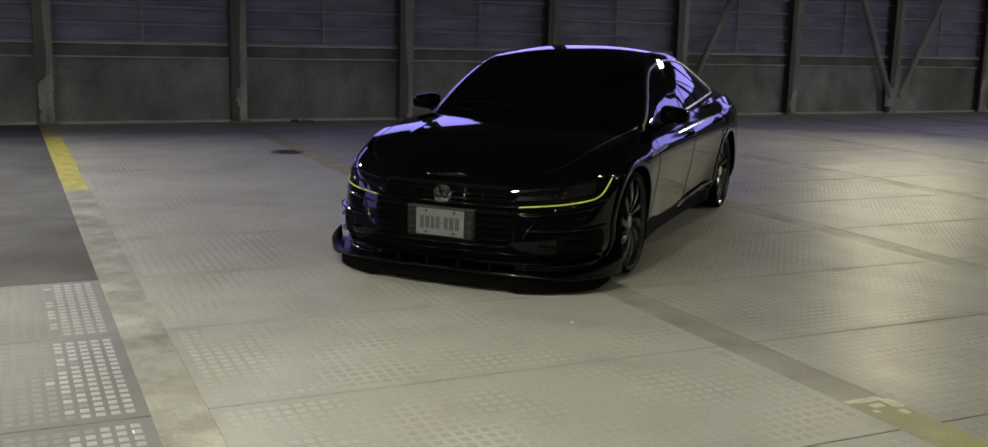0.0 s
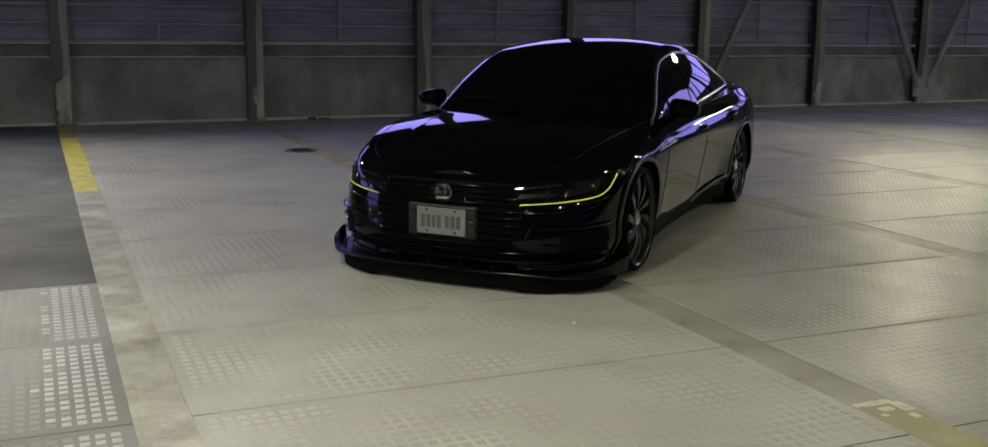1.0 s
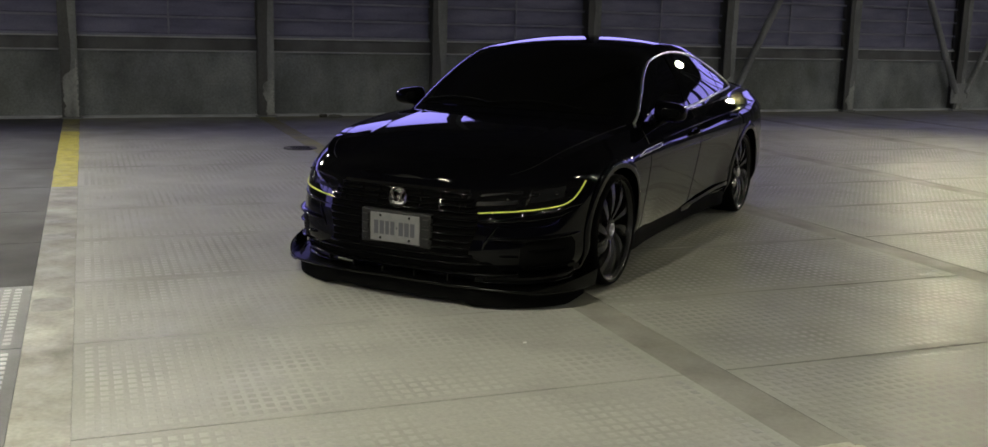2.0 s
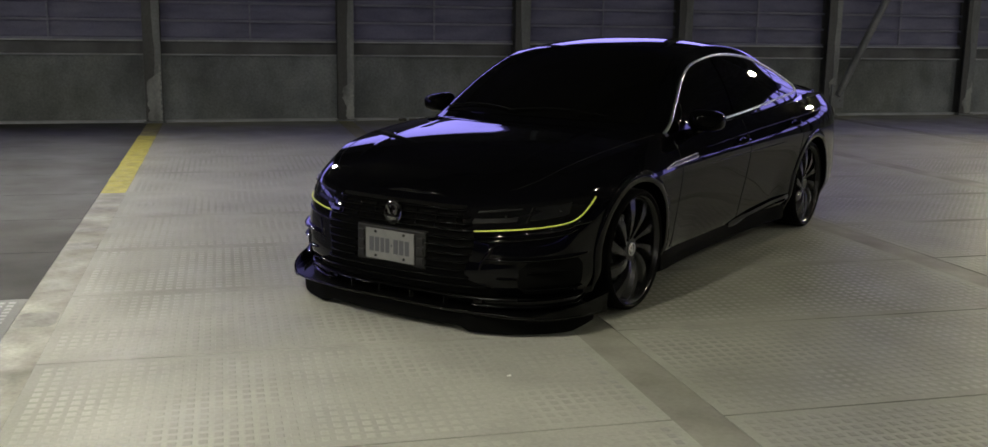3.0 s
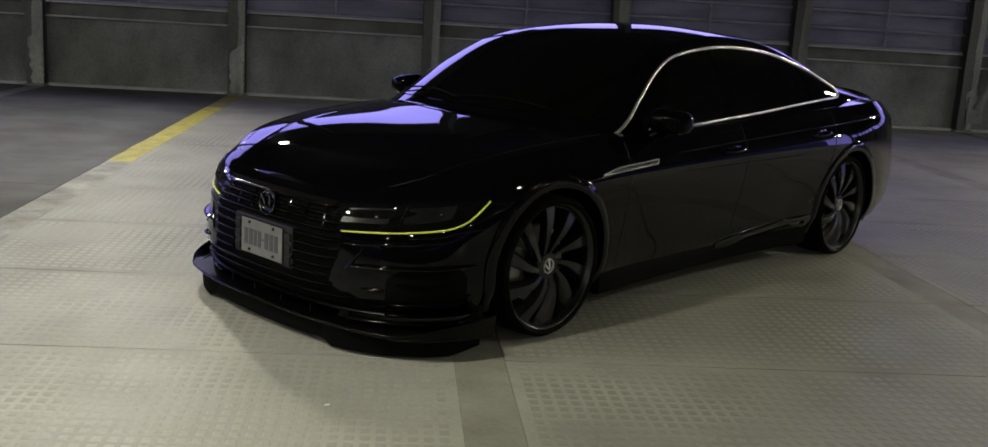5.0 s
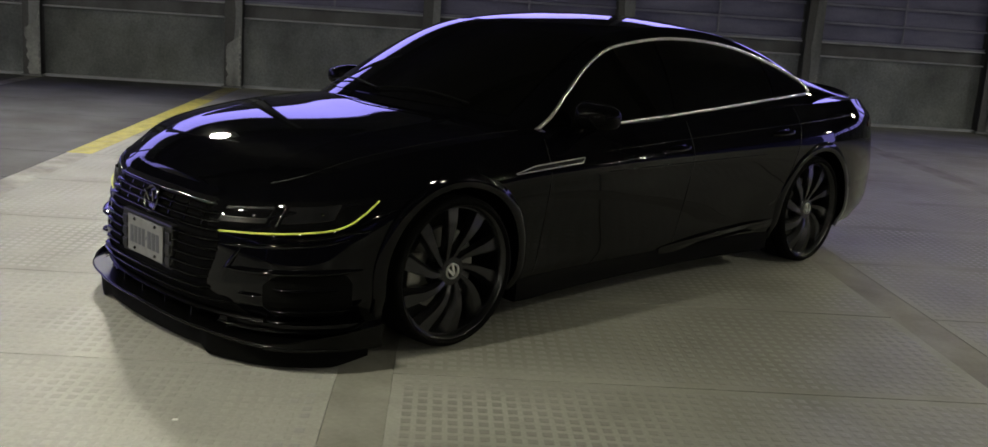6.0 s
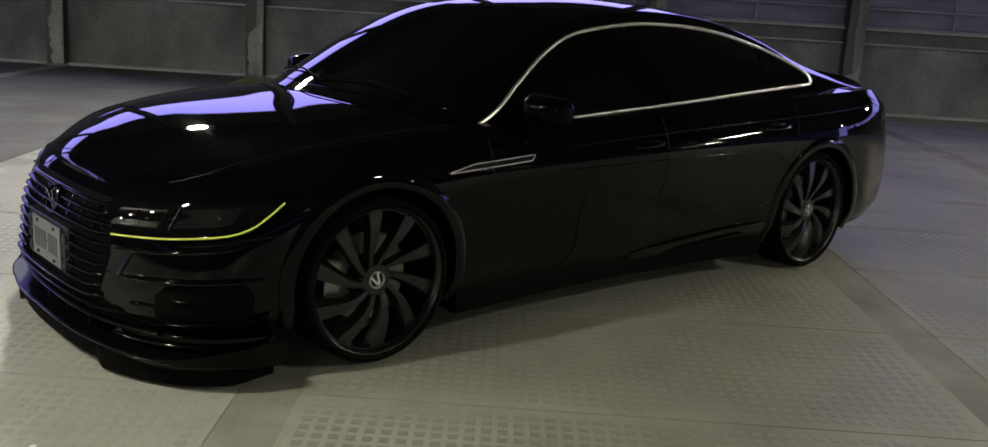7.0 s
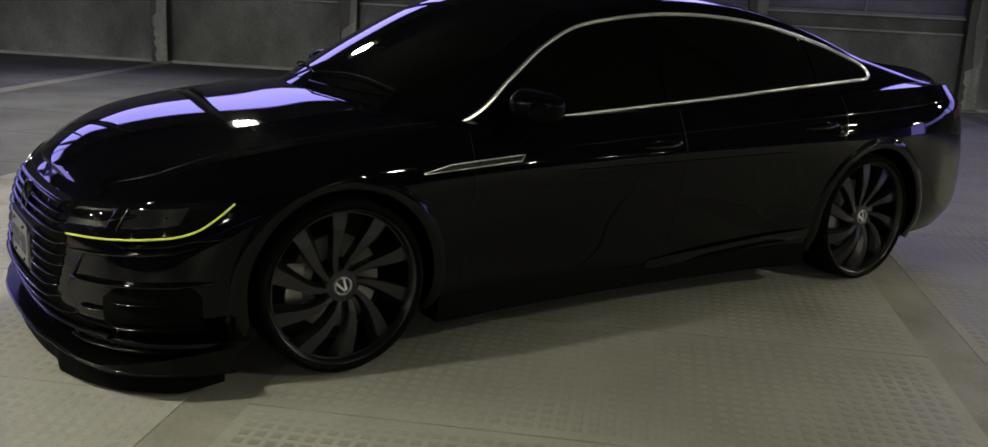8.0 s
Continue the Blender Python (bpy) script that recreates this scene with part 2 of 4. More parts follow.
def wall_column(k):
    col = thing("steel_column", WALL @ pose(k * BAY, 0, 0), "grey painted steel column with worn scuffed base along the wall", "column", "columns along the wall")
    part("flange", boxes((-0.115, 0.115, -0.050, -0.032, 0, ROOF_Z), bevel=0.003), WEB, col)
    part("web", boxes((-0.008, 0.008, -0.032, 0.115, 0, ROOF_Z)), WEB, col)
    part("flange", boxes((-0.115, 0.115, 0.115, 0.128, 0, ROOF_Z), bevel=0.003), WEB, col)
    rnd = random.Random(k * 31 + 5)
    # light on the right half as paler paint, ragged-edged; bare scuffs near the foot
    for name, mat, z0, z1, lo, hi, depth in (("lit_side_paint", STEEL, 0.03, ROOF_Z - 0.1, -0.035, 0.03, 0.003), ("foot_scuff", GUARD, 0.03, rnd.uniform(0.5, 1.0), -0.09, 0.07, 0.005)):
        bm = bmesh.new()
        n_ = 40
        x, rings = rnd.uniform(lo, hi), []
        for j in range(n_ + 1):
            x = min(max(x + rnd.uniform(-0.016, 0.016), lo), hi)
            edge = 0.1155 - (rnd.uniform(0.0, 0.03) if mat is GUARD else 0.0)
            if mat is GUARD and j > 0.7 * n_:
                x = x + (edge - 0.01 - x) * (j / n_ - 0.7) / 0.3
            z = z0 + (z1 - z0) * j / n_
            rings.append([bm.verts.new(p) for p in ((x, -0.050 - depth, z), (edge, -0.050 - depth, z), (edge, -0.049, z), (x, -0.049, z))])
        for a, b in zip(rings, rings[1:]):
            for i in range(4):
                bm.faces.new((a[i], a[(i + 1) % 4], b[(i + 1) % 4], b[i]))
        bm.faces.new(rings[0])
        bm.faces.new(rings[-1])
        bmesh.ops.recalc_face_normals(bm, faces=bm.faces)
        part(name, bm, mat, col, "paler right half of the column, light put into its paint" if mat is STEEL else "pale scuffed foot of the column")
    part("base_plate", boxes((-0.15, 0.15, -0.075, 0.125, 0, 0.022), bevel=0.004), STEEL, col)
    return col


for k in COLUMNS:
    wall_column(k)

x0, x1 = COLUMNS[0] * BAY, COLUMNS[-1] * BAY
wall = thing("wall_long", WALL, "low concrete parapet with steel rail and blue-grey louvred cladding above", "wall", kind="structure")
for k in COLUMNS[:-1]:
    a, b = k * BAY + 0.002, (k + 1) * BAY - 0.002
    part("parapet_panel", boxes((a, b, 0.13, 0.25, 0, 0.93), bevel=0.008), PARAPET, wall)
    a, b = k * BAY + 0.12, (k + 1) * BAY - 0.12
    part("parapet_coping", boxes((a, b, 0.05, 0.26, 0.93, 0.95), bevel=0.004), PALE_EDGE, wall)
    part("rail", boxes((a, b, 0.15, 0.25, 0.95, 1.12), bevel=0.004), RAIL, wall)
    part("rail_cap", boxes((a, b, 0.06, 0.25, 1.12, 1.14), bevel=0.003), PALE_EDGE, wall)
    z = 1.14
    while z < LOUVRE_TOP - 0.1:
        bm = bmesh.new()
        prof = [(0.102, z), (0.102, z + 0.012), (0.158, z + 0.045), (0.175, z + 0.262), (0.19, z + 0.262), (0.19, z)]
        for m_ in (a, b):
            for (yy, zz) in prof:
                bm.verts.new((m_, yy, zz))
        bm.verts.ensure_lookup_table()
        n_ = len(prof)
        for i in range(n_):
            bm.faces.new((bm.verts[i], bm.verts[(i + 1) % n_], bm.verts[n_ + (i + 1) % n_], bm.verts[n_ + i]))
        bm.faces.new([bm.verts[i] for i in range(n_)][::-1])
        bm.faces.new([bm.verts[n_ + i] for i in range(n_)])
        part("cladding_board", bm, LOUVRE, wall)
        part("board_lip", boxes((a, b, 0.088, 0.1015, z, z + 0.032), bevel=0.002), BOARD_LIP, wall)
        z += 0.250
    part("mullion", boxes(((a + b) / 2 - 0.012, (a + b) / 2 + 0.012, 0.092, 0.12, 1.14, LOUVRE_TOP)), BOARD_LIP, wall)
    part("backing_plate", boxes((a - 0.118, b + 0.118, 0.192, 0.20, 0.93, LOUVRE_TOP)), RAIL, wall)
    part("top_rail", boxes((a, b, 0.12, 0.24, LOUVRE_TOP, LOUVRE_TOP + 0.10), bevel=0.004), RAIL, wall)
    part("kerb", boxes((a, b, 0.03, 0.13, 0, 0.035), bevel=0.006), PALE_EDGE, wall)


def brace(k, way):
    """A diagonal tube from the foot of column k to the head of its neighbour."""
    ob = thing("diagonal_brace", WALL @ pose(k * BAY, -0.075, 0), "grey steel diagonal brace bolted to the column foot", "brace", "wall braces")
    bm = bmesh.new()
    rod(bm, [(way * 0.12, 0, 0.34), (way * (BAY - 0.1), 0, ROOF_Z - 0.1)], 0.062, 12)
    part("tube", bm, STEEL, ob, smooth=40)
    part("gusset", boxes((min(0, way * 0.24), max(0, way * 0.24), -0.012, 0.012, 0.14, 0.52), bevel=0.004), STEEL, ob)
    for dz in (0.27, 0.36):
        part("bolt", boxes((way * 0.17 - 0.018, way * 0.17 + 0.018, -0.032, 0.03, dz - 0.018, dz + 0.018), bevel=0.004), STEEL, ob)


for k, way in ((4, 1), (6, -1), (6, 1), (8, -1), (-4, 1), (-2, -1)):
    brace(k, way)

# ---- roof deck, far walls ----
fascia = part("wall_fascia", boxes((x0, x1, 0.0, 0.26, 4.05, ROOF_Z), bevel=0.01), RAIL)
fascia.matrix_world = WALL
tagged(fascia, "dark steel edge beam above the open strip of the wall", "beam", kind="structure")

roof = part("ceiling", boxes((-40, 50, -46, 10.15, ROOF_Z, ROOF_Z + 0.25)), CEILING)
roof.matrix_world = pose(0, 0, 0, 0, 0, WALL_TURN)
tagged(roof, "dark concrete and steel roof deck over the parking floor", "ceiling", kind="structure")
for v in (-34, -22, -10, 2):
    b = part("roof_beam", boxes((-40, 50, v - 0.15, v + 0.15, ROOF_Z - 0.7, ROOF_Z), bevel=0.01), CEILING)
    b.matrix_world = FLOOR
    tagged(b, "dark steel roof beam under the deck", "beam", "roof beams", "structure")
# unseen walls, added to close the hall against the sky
for name, d in (("wall_back", (-40, 50, -46.3, -46, 0, ROOF_Z)), ("wall_end", (-40.3, -40, -46, 12, 0, ROOF_Z)), ("wall_far", (50, 50.3, -46, 12, 0, ROOF_Z))):
    w = part(name, boxes(d), PARAPET)
    w.matrix_world = FLOOR
    tagged(w, "unseen concrete wall added to close off the parking hall", "wall", kind="structure")


def hall_lamp(u, v, z, watts, tilt=0.0, spread=180.0, colour=LAMP_COLOUR, size=(0.42, 0.28), yaw=0.0):
    """A flood lamp under the roof; tilt: degrees by which it leans its light away from the long wall; yaw: turned from there to the left."""
    at = FLOOR @ pose(u, v, z, 0, 0, yaw) @ pose(0, 0, 0, -tilt, 0, 0)
    lamp = thing("ceiling_lamp", at, "warm-white parking lamp in a grey steel housing", "lamp", "parking lamps")
    part("housing", boxes((-0.34, 0.34, -0.18, 0.18, 0.02, 0.14), bevel=0.02), STEEL, lamp)
    disc = bmesh.new()
    made = bmesh.ops.create_cone(disc, cap_ends=True, segments=32, radius1=0.2, radius2=0.215, depth=0.02)["verts"]
    bmesh.ops.scale(disc, vec=(size[0] / 0.42, size[1] / 0.42, 1.0), verts=made)
    bmesh.ops.translate(disc, vec=(0, 0, 0.01), verts=made)
    part("lens", disc, LAMP_GLASS, lamp, "glowing oval lamp lens", smooth=40)
    bm = boxes((-0.02, 0.02, -0.02, 0.02, 0.10, ROOF_Z - z), bevel=0.004)
    bmesh.ops.transform(bm, matrix=pose(0, 0, 0, tilt, 0, 0), verts=bm.verts)
    part("hanger", bm, STEEL, lamp)
    area_lamp(at @ pose(0, 0, -0.012), watts, size, spread, colour)


# the lamp at -17.5 is assumed, and strong to brighten the left wall
for u, v, watts in ((-17.5, 7.7, 330), (-3.65, 7.3, 122)):
    hall_lamp(u, v, 4.45, watts, 48, 128)
for u, watts in ((10.6, 58), (24.2, 40)):
    hall_lamp(u, 6.9, 3.9, watts, 56, 96, (0.98, 0.91, 0.58), yaw=-45.0)
# those from -17.5 to -7.2 are assumed fill for the left wall and floor
for u, watts in ((-17.5, 190), (-12, 190), (-7.2, 195), (-2.75, 165), (6.8, 135)):
    hall_lamp(u, -3.0, 4.2, watts)
for u in (15.9, 25.2, 34.5):
    hall_lamp(u, -3.2, 4.2, 85, size=(0.30, 0.20))
for u in (14.1, 23.4, 32.7, 42.0):
    hall_lamp(u, 2.0, 4.2, 125, size=(0.30, 0.20))
for u in (-11, -2, 7, 16, 25):
    hall_lamp(u, -16, 4.2, 270)

# ---- the car: it faces -y, front axle over the origin ----
def curve(*pts):
    """A smooth function through (at, value) pairs."""
    xs, ys = np.array([p[0] for p in pts], float), np.array([p[1] for p in pts], float)
    d = np.diff(ys) / np.diff(xs)
    m = np.empty_like(ys)
    m[1:-1] = np.where(d[:-1] * d[1:] > 0, 2 * d[:-1] * d[1:] / np.where(d[:-1] + d[1:] == 0, 1, d[:-1] + d[1:]), 0)
    m[0], m[-1] = d[0], d[-1]

    def value(x):
        x = np.clip(np.asarray(x, float), xs[0], xs[-1])
        i = np.clip(np.searchsorted(xs, x) - 1, 0, len(xs) - 2)
        h = xs[i + 1] - xs[i]
        t = (x - xs[i]) / h
        return ys[i] * (1 + 2 * t) * (1 - t) ** 2 + m[i] * h * t * (1 - t) ** 2 + ys[i + 1] * t * t * (3 - 2 * t) + m[i + 1] * h * t * t * (t - 1)
    return value


def strand(*pts):
    """A smooth curve in space through points, for s from 0 to 1 by length."""
    p = np.array(pts, float)
    s = np.concatenate([[0], np.cumsum(np.linalg.norm(np.diff(p, axis=0), axis=1))])
    m = np.zeros_like(p)
    m[1:-1] = (p[2:] - p[:-2]) / (s[2:] - s[:-2])[:, None]
    m[0], m[-1] = (p[1] - p[0]) / (s[1] - s[0]), (p[-1] - p[-2]) / (s[-1] - s[-2])
    length = s[-1]

    def value(q):
        q = np.clip(np.asarray(q, float), 0, 1) * length
        i = np.clip(np.searchsorted(s, q) - 1, 0, len(s) - 2)
        h = (s[i + 1] - s[i])[..., None]
        t = ((q - s[i])[..., None]) / h
        return p[i] * (1 + 2 * t) * (1 - t) ** 2 + m[i] * h * t * (1 - t) ** 2 + p[i + 1] * t * t * (3 - 2 * t) + m[i + 1] * h * t * t * (t - 1)
    value.knots = s / length
    return value


# Plan outline of the left half, from the middle of the nose round to the middle of the tail.
OUTLINE = strand((0, -0.898), (0.18, -0.893), (0.36, -0.874), (0.54, -0.822), (0.70, -0.735), (0.81, -0.60), (0.872, -0.42), (0.908, -0.15), (0.918, 0.2),
                 (0.913, 0.7), (0.910, 1.4), (0.915, 2.1), (0.928, 2.7), (0.925, 3.1), (0.898, 3.42), (0.81, 3.70), (0.64, 3.85), (0.36, 3.915), (0, 3.935))
_S = np.linspace(0, 1, 2001)
_O = OUTLINE(_S)


def s_at_y(y):
    """Where on the outline the side passes y."""
    side = (_O[:, 0] > 0.3)
    return float(np.interp(y, _O[side, 1], _S[side]))


def s_at_x(x):
    """Where on the outline the nose passes x."""
    front = _S < 0.22
    return float(np.interp(x, _O[front, 0], _S[front]))


def by_y(*pts):
    """A curve over the outline given by (y, value) along the side; its ends serve the nose and the tail."""
    f = curve(*pts)
    return lambda s: f(OUTLINE(s)[..., 1])


# Level lines of the flank, from the sill to the shoulder: height and inset from the outline.
LEVELS = (
    (by_y((-0.90, 0.165), (-0.5, 0.165), (0.3, 0.19), (1.5, 0.20), (2.9, 0.20), (3.4, 0.22), (3.94, 0.24)), by_y((-0.90, 0.05), (-0.6, 0.06), (0.4, 0.085), (0.8, 0.100), (2.1, 0.100), (2.4, 0.085), (3.3, 0.05), (3.94, 0.10))),
    (by_y((-0.90, 0.26), (-0.5, 0.27), (0.3, 0.28), (1.5, 0.285), (2.9, 0.30), (3.94, 0.34)), by_y((-0.90, 0.0), (-0.6, -0.002), (-0.40, 0.006), (0.4, 0.040), (0.8, 0.062), (1.4, 0.066), (2.1, 0.062), (2.4, 0.038), (3.3, 0.010), (3.94, 0.02))),
    (by_y((-0.90, 0.37), (-0.5, 0.39), (0.4, 0.40), (1.5, 0.41), (2.9, 0.44), (3.94, 0.50)), by_y((-0.90, 0.010), (-0.82, 0.004), (-0.6, -0.003), (-0.42, 0.002), (0.4, 0.024), (0.8, 0.038), (1.4, 0.042), (2.1, 0.038), (2.4, 0.023), (2.9, 0.004), (3.94, 0.0))),
    (by_y((-0.90, 0.46), (-0.5, 0.51), (0.4, 0.56), (1.5, 0.57), (2.9, 0.59), (3.94, 0.64)), by_y((-0.90, 0.018), (-0.6, 0.012), (-0.35, 0.004), (0.0, 0.0), (0.5, 0.008), (1.4, 0.015), (2.3, 0.009), (2.9, 0.0), (3.94, 0.01))),
    (by_y((-0.90, 0.53), (-0.5, 0.60), (0.3, 0.70), (1.5, 0.725), (2.9, 0.745), (3.94, 0.80)), by_y((-0.90, 0.036), (-0.6, 0.032), (-0.2, 0.008), (0.4, 0.0), (2.9, 0.0), (3.94, 0.04))),
    (by_y((-0.90, 0.595), (-0.5, 0.680), (0.0, 0.765), (0.4, 0.795), (1.5, 0.81), (2.9, 0.86), (3.94, 0.87)), by_y((-0.90, 0.065), (-0.6, 0.060), (-0.2, 0.040), (0.4, 0.034), (1.5, 0.032), (2.9, 0.035), (3.94, 0.06))),
    (by_y((-0.90, 0.645), (-0.7, 0.700), (-0.4, 0.785), (0.0, 0.845), (0.4, 0.875), (1.0, 0.893), (2.0, 0.92), (2.9, 0.955), (3.4, 0.965), (3.94, 0.945)), by_y((-0.90, 0.115), (-0.7, 0.13), (-0.4, 0.125), (0.0, 0.105), (0.4, 0.085), (1.5, 0.085), (2.9, 0.12), (3.5, 0.13), (3.94, 0.10))),
)
_e = 1e-3


def outward(s):
    s = np.asarray(s, float)
    t = OUTLINE(np.clip(s + _e, 0, 1)) - OUTLINE(np.clip(s - _e, 0, 1))
    n = np.stack([t[..., 1], -t[..., 0]], -1)
    return n / np.linalg.norm(n, axis=-1, keepdims=True)


def flank(s, r):
    """Points of the flank at outline places s (n) and levels r (m), as an n x m x 3 array."""
    s = np.asarray(s, float)
    o, n = OUTLINE(s), outward(s)
    zs = np.stack([f(s) for f, _ in LEVELS], -1)
    ins = np.stack([g(s) for _, g in LEVELS], -1)
    r = np.asarray(r, float)
    i = np.clip(np.floor(r), 0, len(LEVELS) - 2).astype(int)
    t = r - i

    def across(a):
        d = np.diff(a, axis=1)
        m = np.zeros_like(a)
        m[:, 1:-1] = (d[:, 1:] + d[:, :-1]) / 2
        m[:, 0], m[:, -1] = d[:, 0], d[:, -1]
        return a[:, i] * (1 + 2 * t) * (1 - t) ** 2 + m[:, i] * t * (1 - t) ** 2 + a[:, i + 1] * t * t * (3 - 2 * t) + m[:, i + 1] * t * t * (t - 1)
    z, inset = across(zs), across(ins)
    xy = o[:, None, :] - n[:, None, :] * inset[:, :, None]
    return np.concatenate([xy, z[:, :, None]], -1)


_R = np.linspace(0, 6, 241)


def skin(s, z, off=0.0):
    """The point of the flank at outline place s and height z, lifted off by some metres."""
    line = flank([s], _R)[0]
    i = np.interp(z, line[:, 2], np.arange(len(line)))
    p = line[int(i)] * (1 - i % 1) + line[min(int(i) + 1, len(line) - 1)] * (i % 1)
    n = outward(np.array([s]))[0]
    return Vector((p[0] + n[0] * off, p[1] + n[1] * off, z))


def at_y(y, z, off=0.0):
    return skin(s_at_y(y), z, off)


def at_x(x, z, off=0.0):
    return skin(s_at_x(x), z, off)


def sheet(bm, grid, mirror=True, flip=False):
    """Faces over an n x m x 3 array of points, and the same on the other side of the car."""
    for sgn in ((1, -1) if mirror else (1,)):
        vs = [[bm.verts.new((p[0] * sgn, p[1], p[2])) for p in row] for row in grid]
        for a, b in zip(vs, vs[1:]):
            for i in range(len(a) - 1):
                f = (a[i], b[i], b[i + 1], a[i + 1])
                bm.faces.new(f if (sgn > 0) != flip else f[::-1])


AXLES, HUB_Z, ARCH_R = (0.0, 2.837), 0.333, 0.362


def build_flank():
    """The flank with its two wheel openings, cut clean along the arches."""
    s = np.unique(np.concatenate([np.linspace(0, 1, 330)]))
    r = np.linspace(0, 6, 61)
    g = flank(s, r)
    state = np.zeros(g.shape[:2], int)
    for ya in AXLES:
        dy, dz = g[:, :, 1] - ya, g[:, :, 2] - HUB_Z
        d = np.hypot(dy, dz)
        inside = (d < ARCH_R) & (g[:, :, 0] > 0.5)
        state[inside] = 1
        near = inside & (d > ARCH_R - 0.022)
        grown = np.zeros_like(inside)
        out = ~inside
        grown[1:] |= out[:-1]
        grown[:-1] |= out[1:]
        grown[:, 1:] |= out[:, :-1]
        grown[:, :-1] |= out[:, 1:]
        grown[1:, 1:] |= out[:-1, :-1]
        grown[:-1, :-1] |= out[1:, 1:]
        grown[1:, :-1] |= out[:-1, 1:]
        grown[:-1, 1:] |= out[1:, :-1]
        edge = inside & grown
        k = ARCH_R / np.maximum(d, 1e-6)
        g[:, :, 1] = np.where(edge, ya + dy * k, g[:, :, 1])
        g[:, :, 2] = np.where(edge, HUB_Z + dz * k, g[:, :, 2])
        state[edge] = 2
    bm = bmesh.new()
    for sgn in (1, -1):
        vs = {}

        def v(i, j):
            if (i, j) not in vs:
                vs[i, j] = bm.verts.new((g[i, j, 0] * sgn, g[i, j, 1], g[i, j, 2]))
            return vs[i, j]
        for i in range(len(s) - 1):
            for j in range(len(r) - 1):
                q = ((i, j), (i + 1, j), (i + 1, j + 1), (i, j + 1))
                st = [state[a] for a in q]
                if 1 in st or all(x == 2 for x in st):
                    continue
                f = [v(*a) for a in q]
                bm.faces.new(f if sgn > 0 else f[::-1])
    bmesh.ops.remove_doubles(bm, verts=bm.verts, dist=0.0004)
    return bm


_edge = flank(_S, [6.0])[:, 0]
_y_lo, _y_hi = float(_edge[0, 1]), float(_edge[-1, 1])
MID_Z = curve((-0.80, 0.650), (-0.72, 0.715), (-0.6, 0.780), (-0.3, 0.860), (0.0, 0.900), (0.3, 0.930), (0.6, 0.935), (1.5, 0.93), (2.6, 0.97), (3.2, 1.01), (3.7, 0.985), (3.85, 0.965))


def edge_at(y):
    return float(np.interp(y, _edge[:, 1], _edge[:, 0])), float(np.interp(y, _edge[:, 1], _edge[:, 2]))


def top_z(x, y):
    """Height of the bonnet and the deck, with a raised crest along each side of the bonnet."""
    xe, ze = edge_at(y)
    k = min(1.0, abs(x) / max(xe, 1e-4))
    zm = float(MID_Z(y))
    line = 0.508 - 0.06 * max(0.0, -0.35 - y) ** 2 * 4 + 0.02 * math.sin(3.0 * y)
    crest = 0.0016 * math.exp(-abs(abs(x) - line) / 0.013) * min(1.0, max(0.0, (y + 0.80) / 0.3)) * min(1, max(0, (1.2 - y) / 0.4))
    return zm + (ze - zm) * k ** 2.4 + crest * (1 - k ** 8)


def build_top():
    ys = np.concatenate([_y_lo + (np.linspace(0, 1, 30) ** 2) * 0.35, np.linspace(_y_lo + 0.37, _y_hi - 0.26, 110), _y_hi - (np.linspace(1, 0, 26) ** 2) * 0.25])
    rows_ = []
    for y in ys:
        xe, _ = edge_at(y)
        rows_.append([(xe * v, y, top_z(xe * v, y)) for v in np.linspace(0, 1, 96)])
    bm = bmesh.new()
    sheet(bm, rows_)
    bmesh.ops.remove_doubles(bm, verts=bm.verts, dist=0.0004)
    return bm


# Cabin: the middle line, the roof rail and the waist line, place by place along the car.
SPINE = strand((0, 0.20, 0.915), (0, 0.62, 1.140), (0, 1.00, 1.308), (0, 1.30, 1.368), (0, 1.70, 1.393), (0, 2.20, 1.363), (0, 2.70, 1.262), (0, 3.15, 1.130), (0, 3.55, 1.030))
RAIL_LINE = strand((0.735, 0.44, 0.895), (0.675, 0.78, 1.110), (0.610, 1.08, 1.262), (0.580, 1.35, 1.318), (0.563, 1.70, 1.343), (0.557, 2.20, 1.312), (0.562, 2.66, 1.213), (0.590, 3.05, 1.088), (0.640, 3.45, 0.985))
WAIST = strand((0.790, 0.44, 0.840), (0.800, 0.78, 0.855), (0.805, 1.08, 0.870), (0.808, 1.35, 0.880), (0.808, 1.70, 0.893), (0.790, 2.20, 0.918), (0.762, 2.66, 0.945), (0.726, 3.05, 0.965), (0.690, 3.45, 0.975))


def at_knots(line, q):
    """A strand read by its share of the knots, so that the three cabin lines keep step."""
    k = line.knots
    return line(np.interp(q, np.linspace(0, 1, len(k)), k))


def cabin_top(q, v):
    """Point of windscreen, roof and rear glass: q from nose to tail, v from the middle (0) to the rail (1)."""
    a, b = at_knots(SPINE, q), at_knots(RAIL_LINE, q)
    return Vector((b[0] * v, a[1] + (b[1] - a[1]) * v ** 2.2, a[2] + (b[2] - a[2]) * v ** 2.4))


def cabin_side(q, w, off=0.0):
    """Point of the side of the cabin: w from the rail (0) to the waist (1)."""
    a, b = at_knots(RAIL_LINE, q), at_knots(WAIST, q)
    p = a + (b - a) * w
    p = p + np.array([0.03 * math.sin(math.pi * w) * min(1, 8 * q, 6 * (1 - q)) + off, 0, off * 0.35])
    return Vector(p)


def build_cabin():
    bm = bmesh.new()
    qs = np.linspace(0, 1, 120)
    sheet(bm, [[cabin_top(q, v) for v in np.linspace(0, 1, 22)] + [cabin_side(q, w) for w in np.linspace(0.05, 1, 16)] for q in qs])
    bmesh.ops.remove_doubles(bm, verts=bm.verts, dist=0.0004)
    return bm


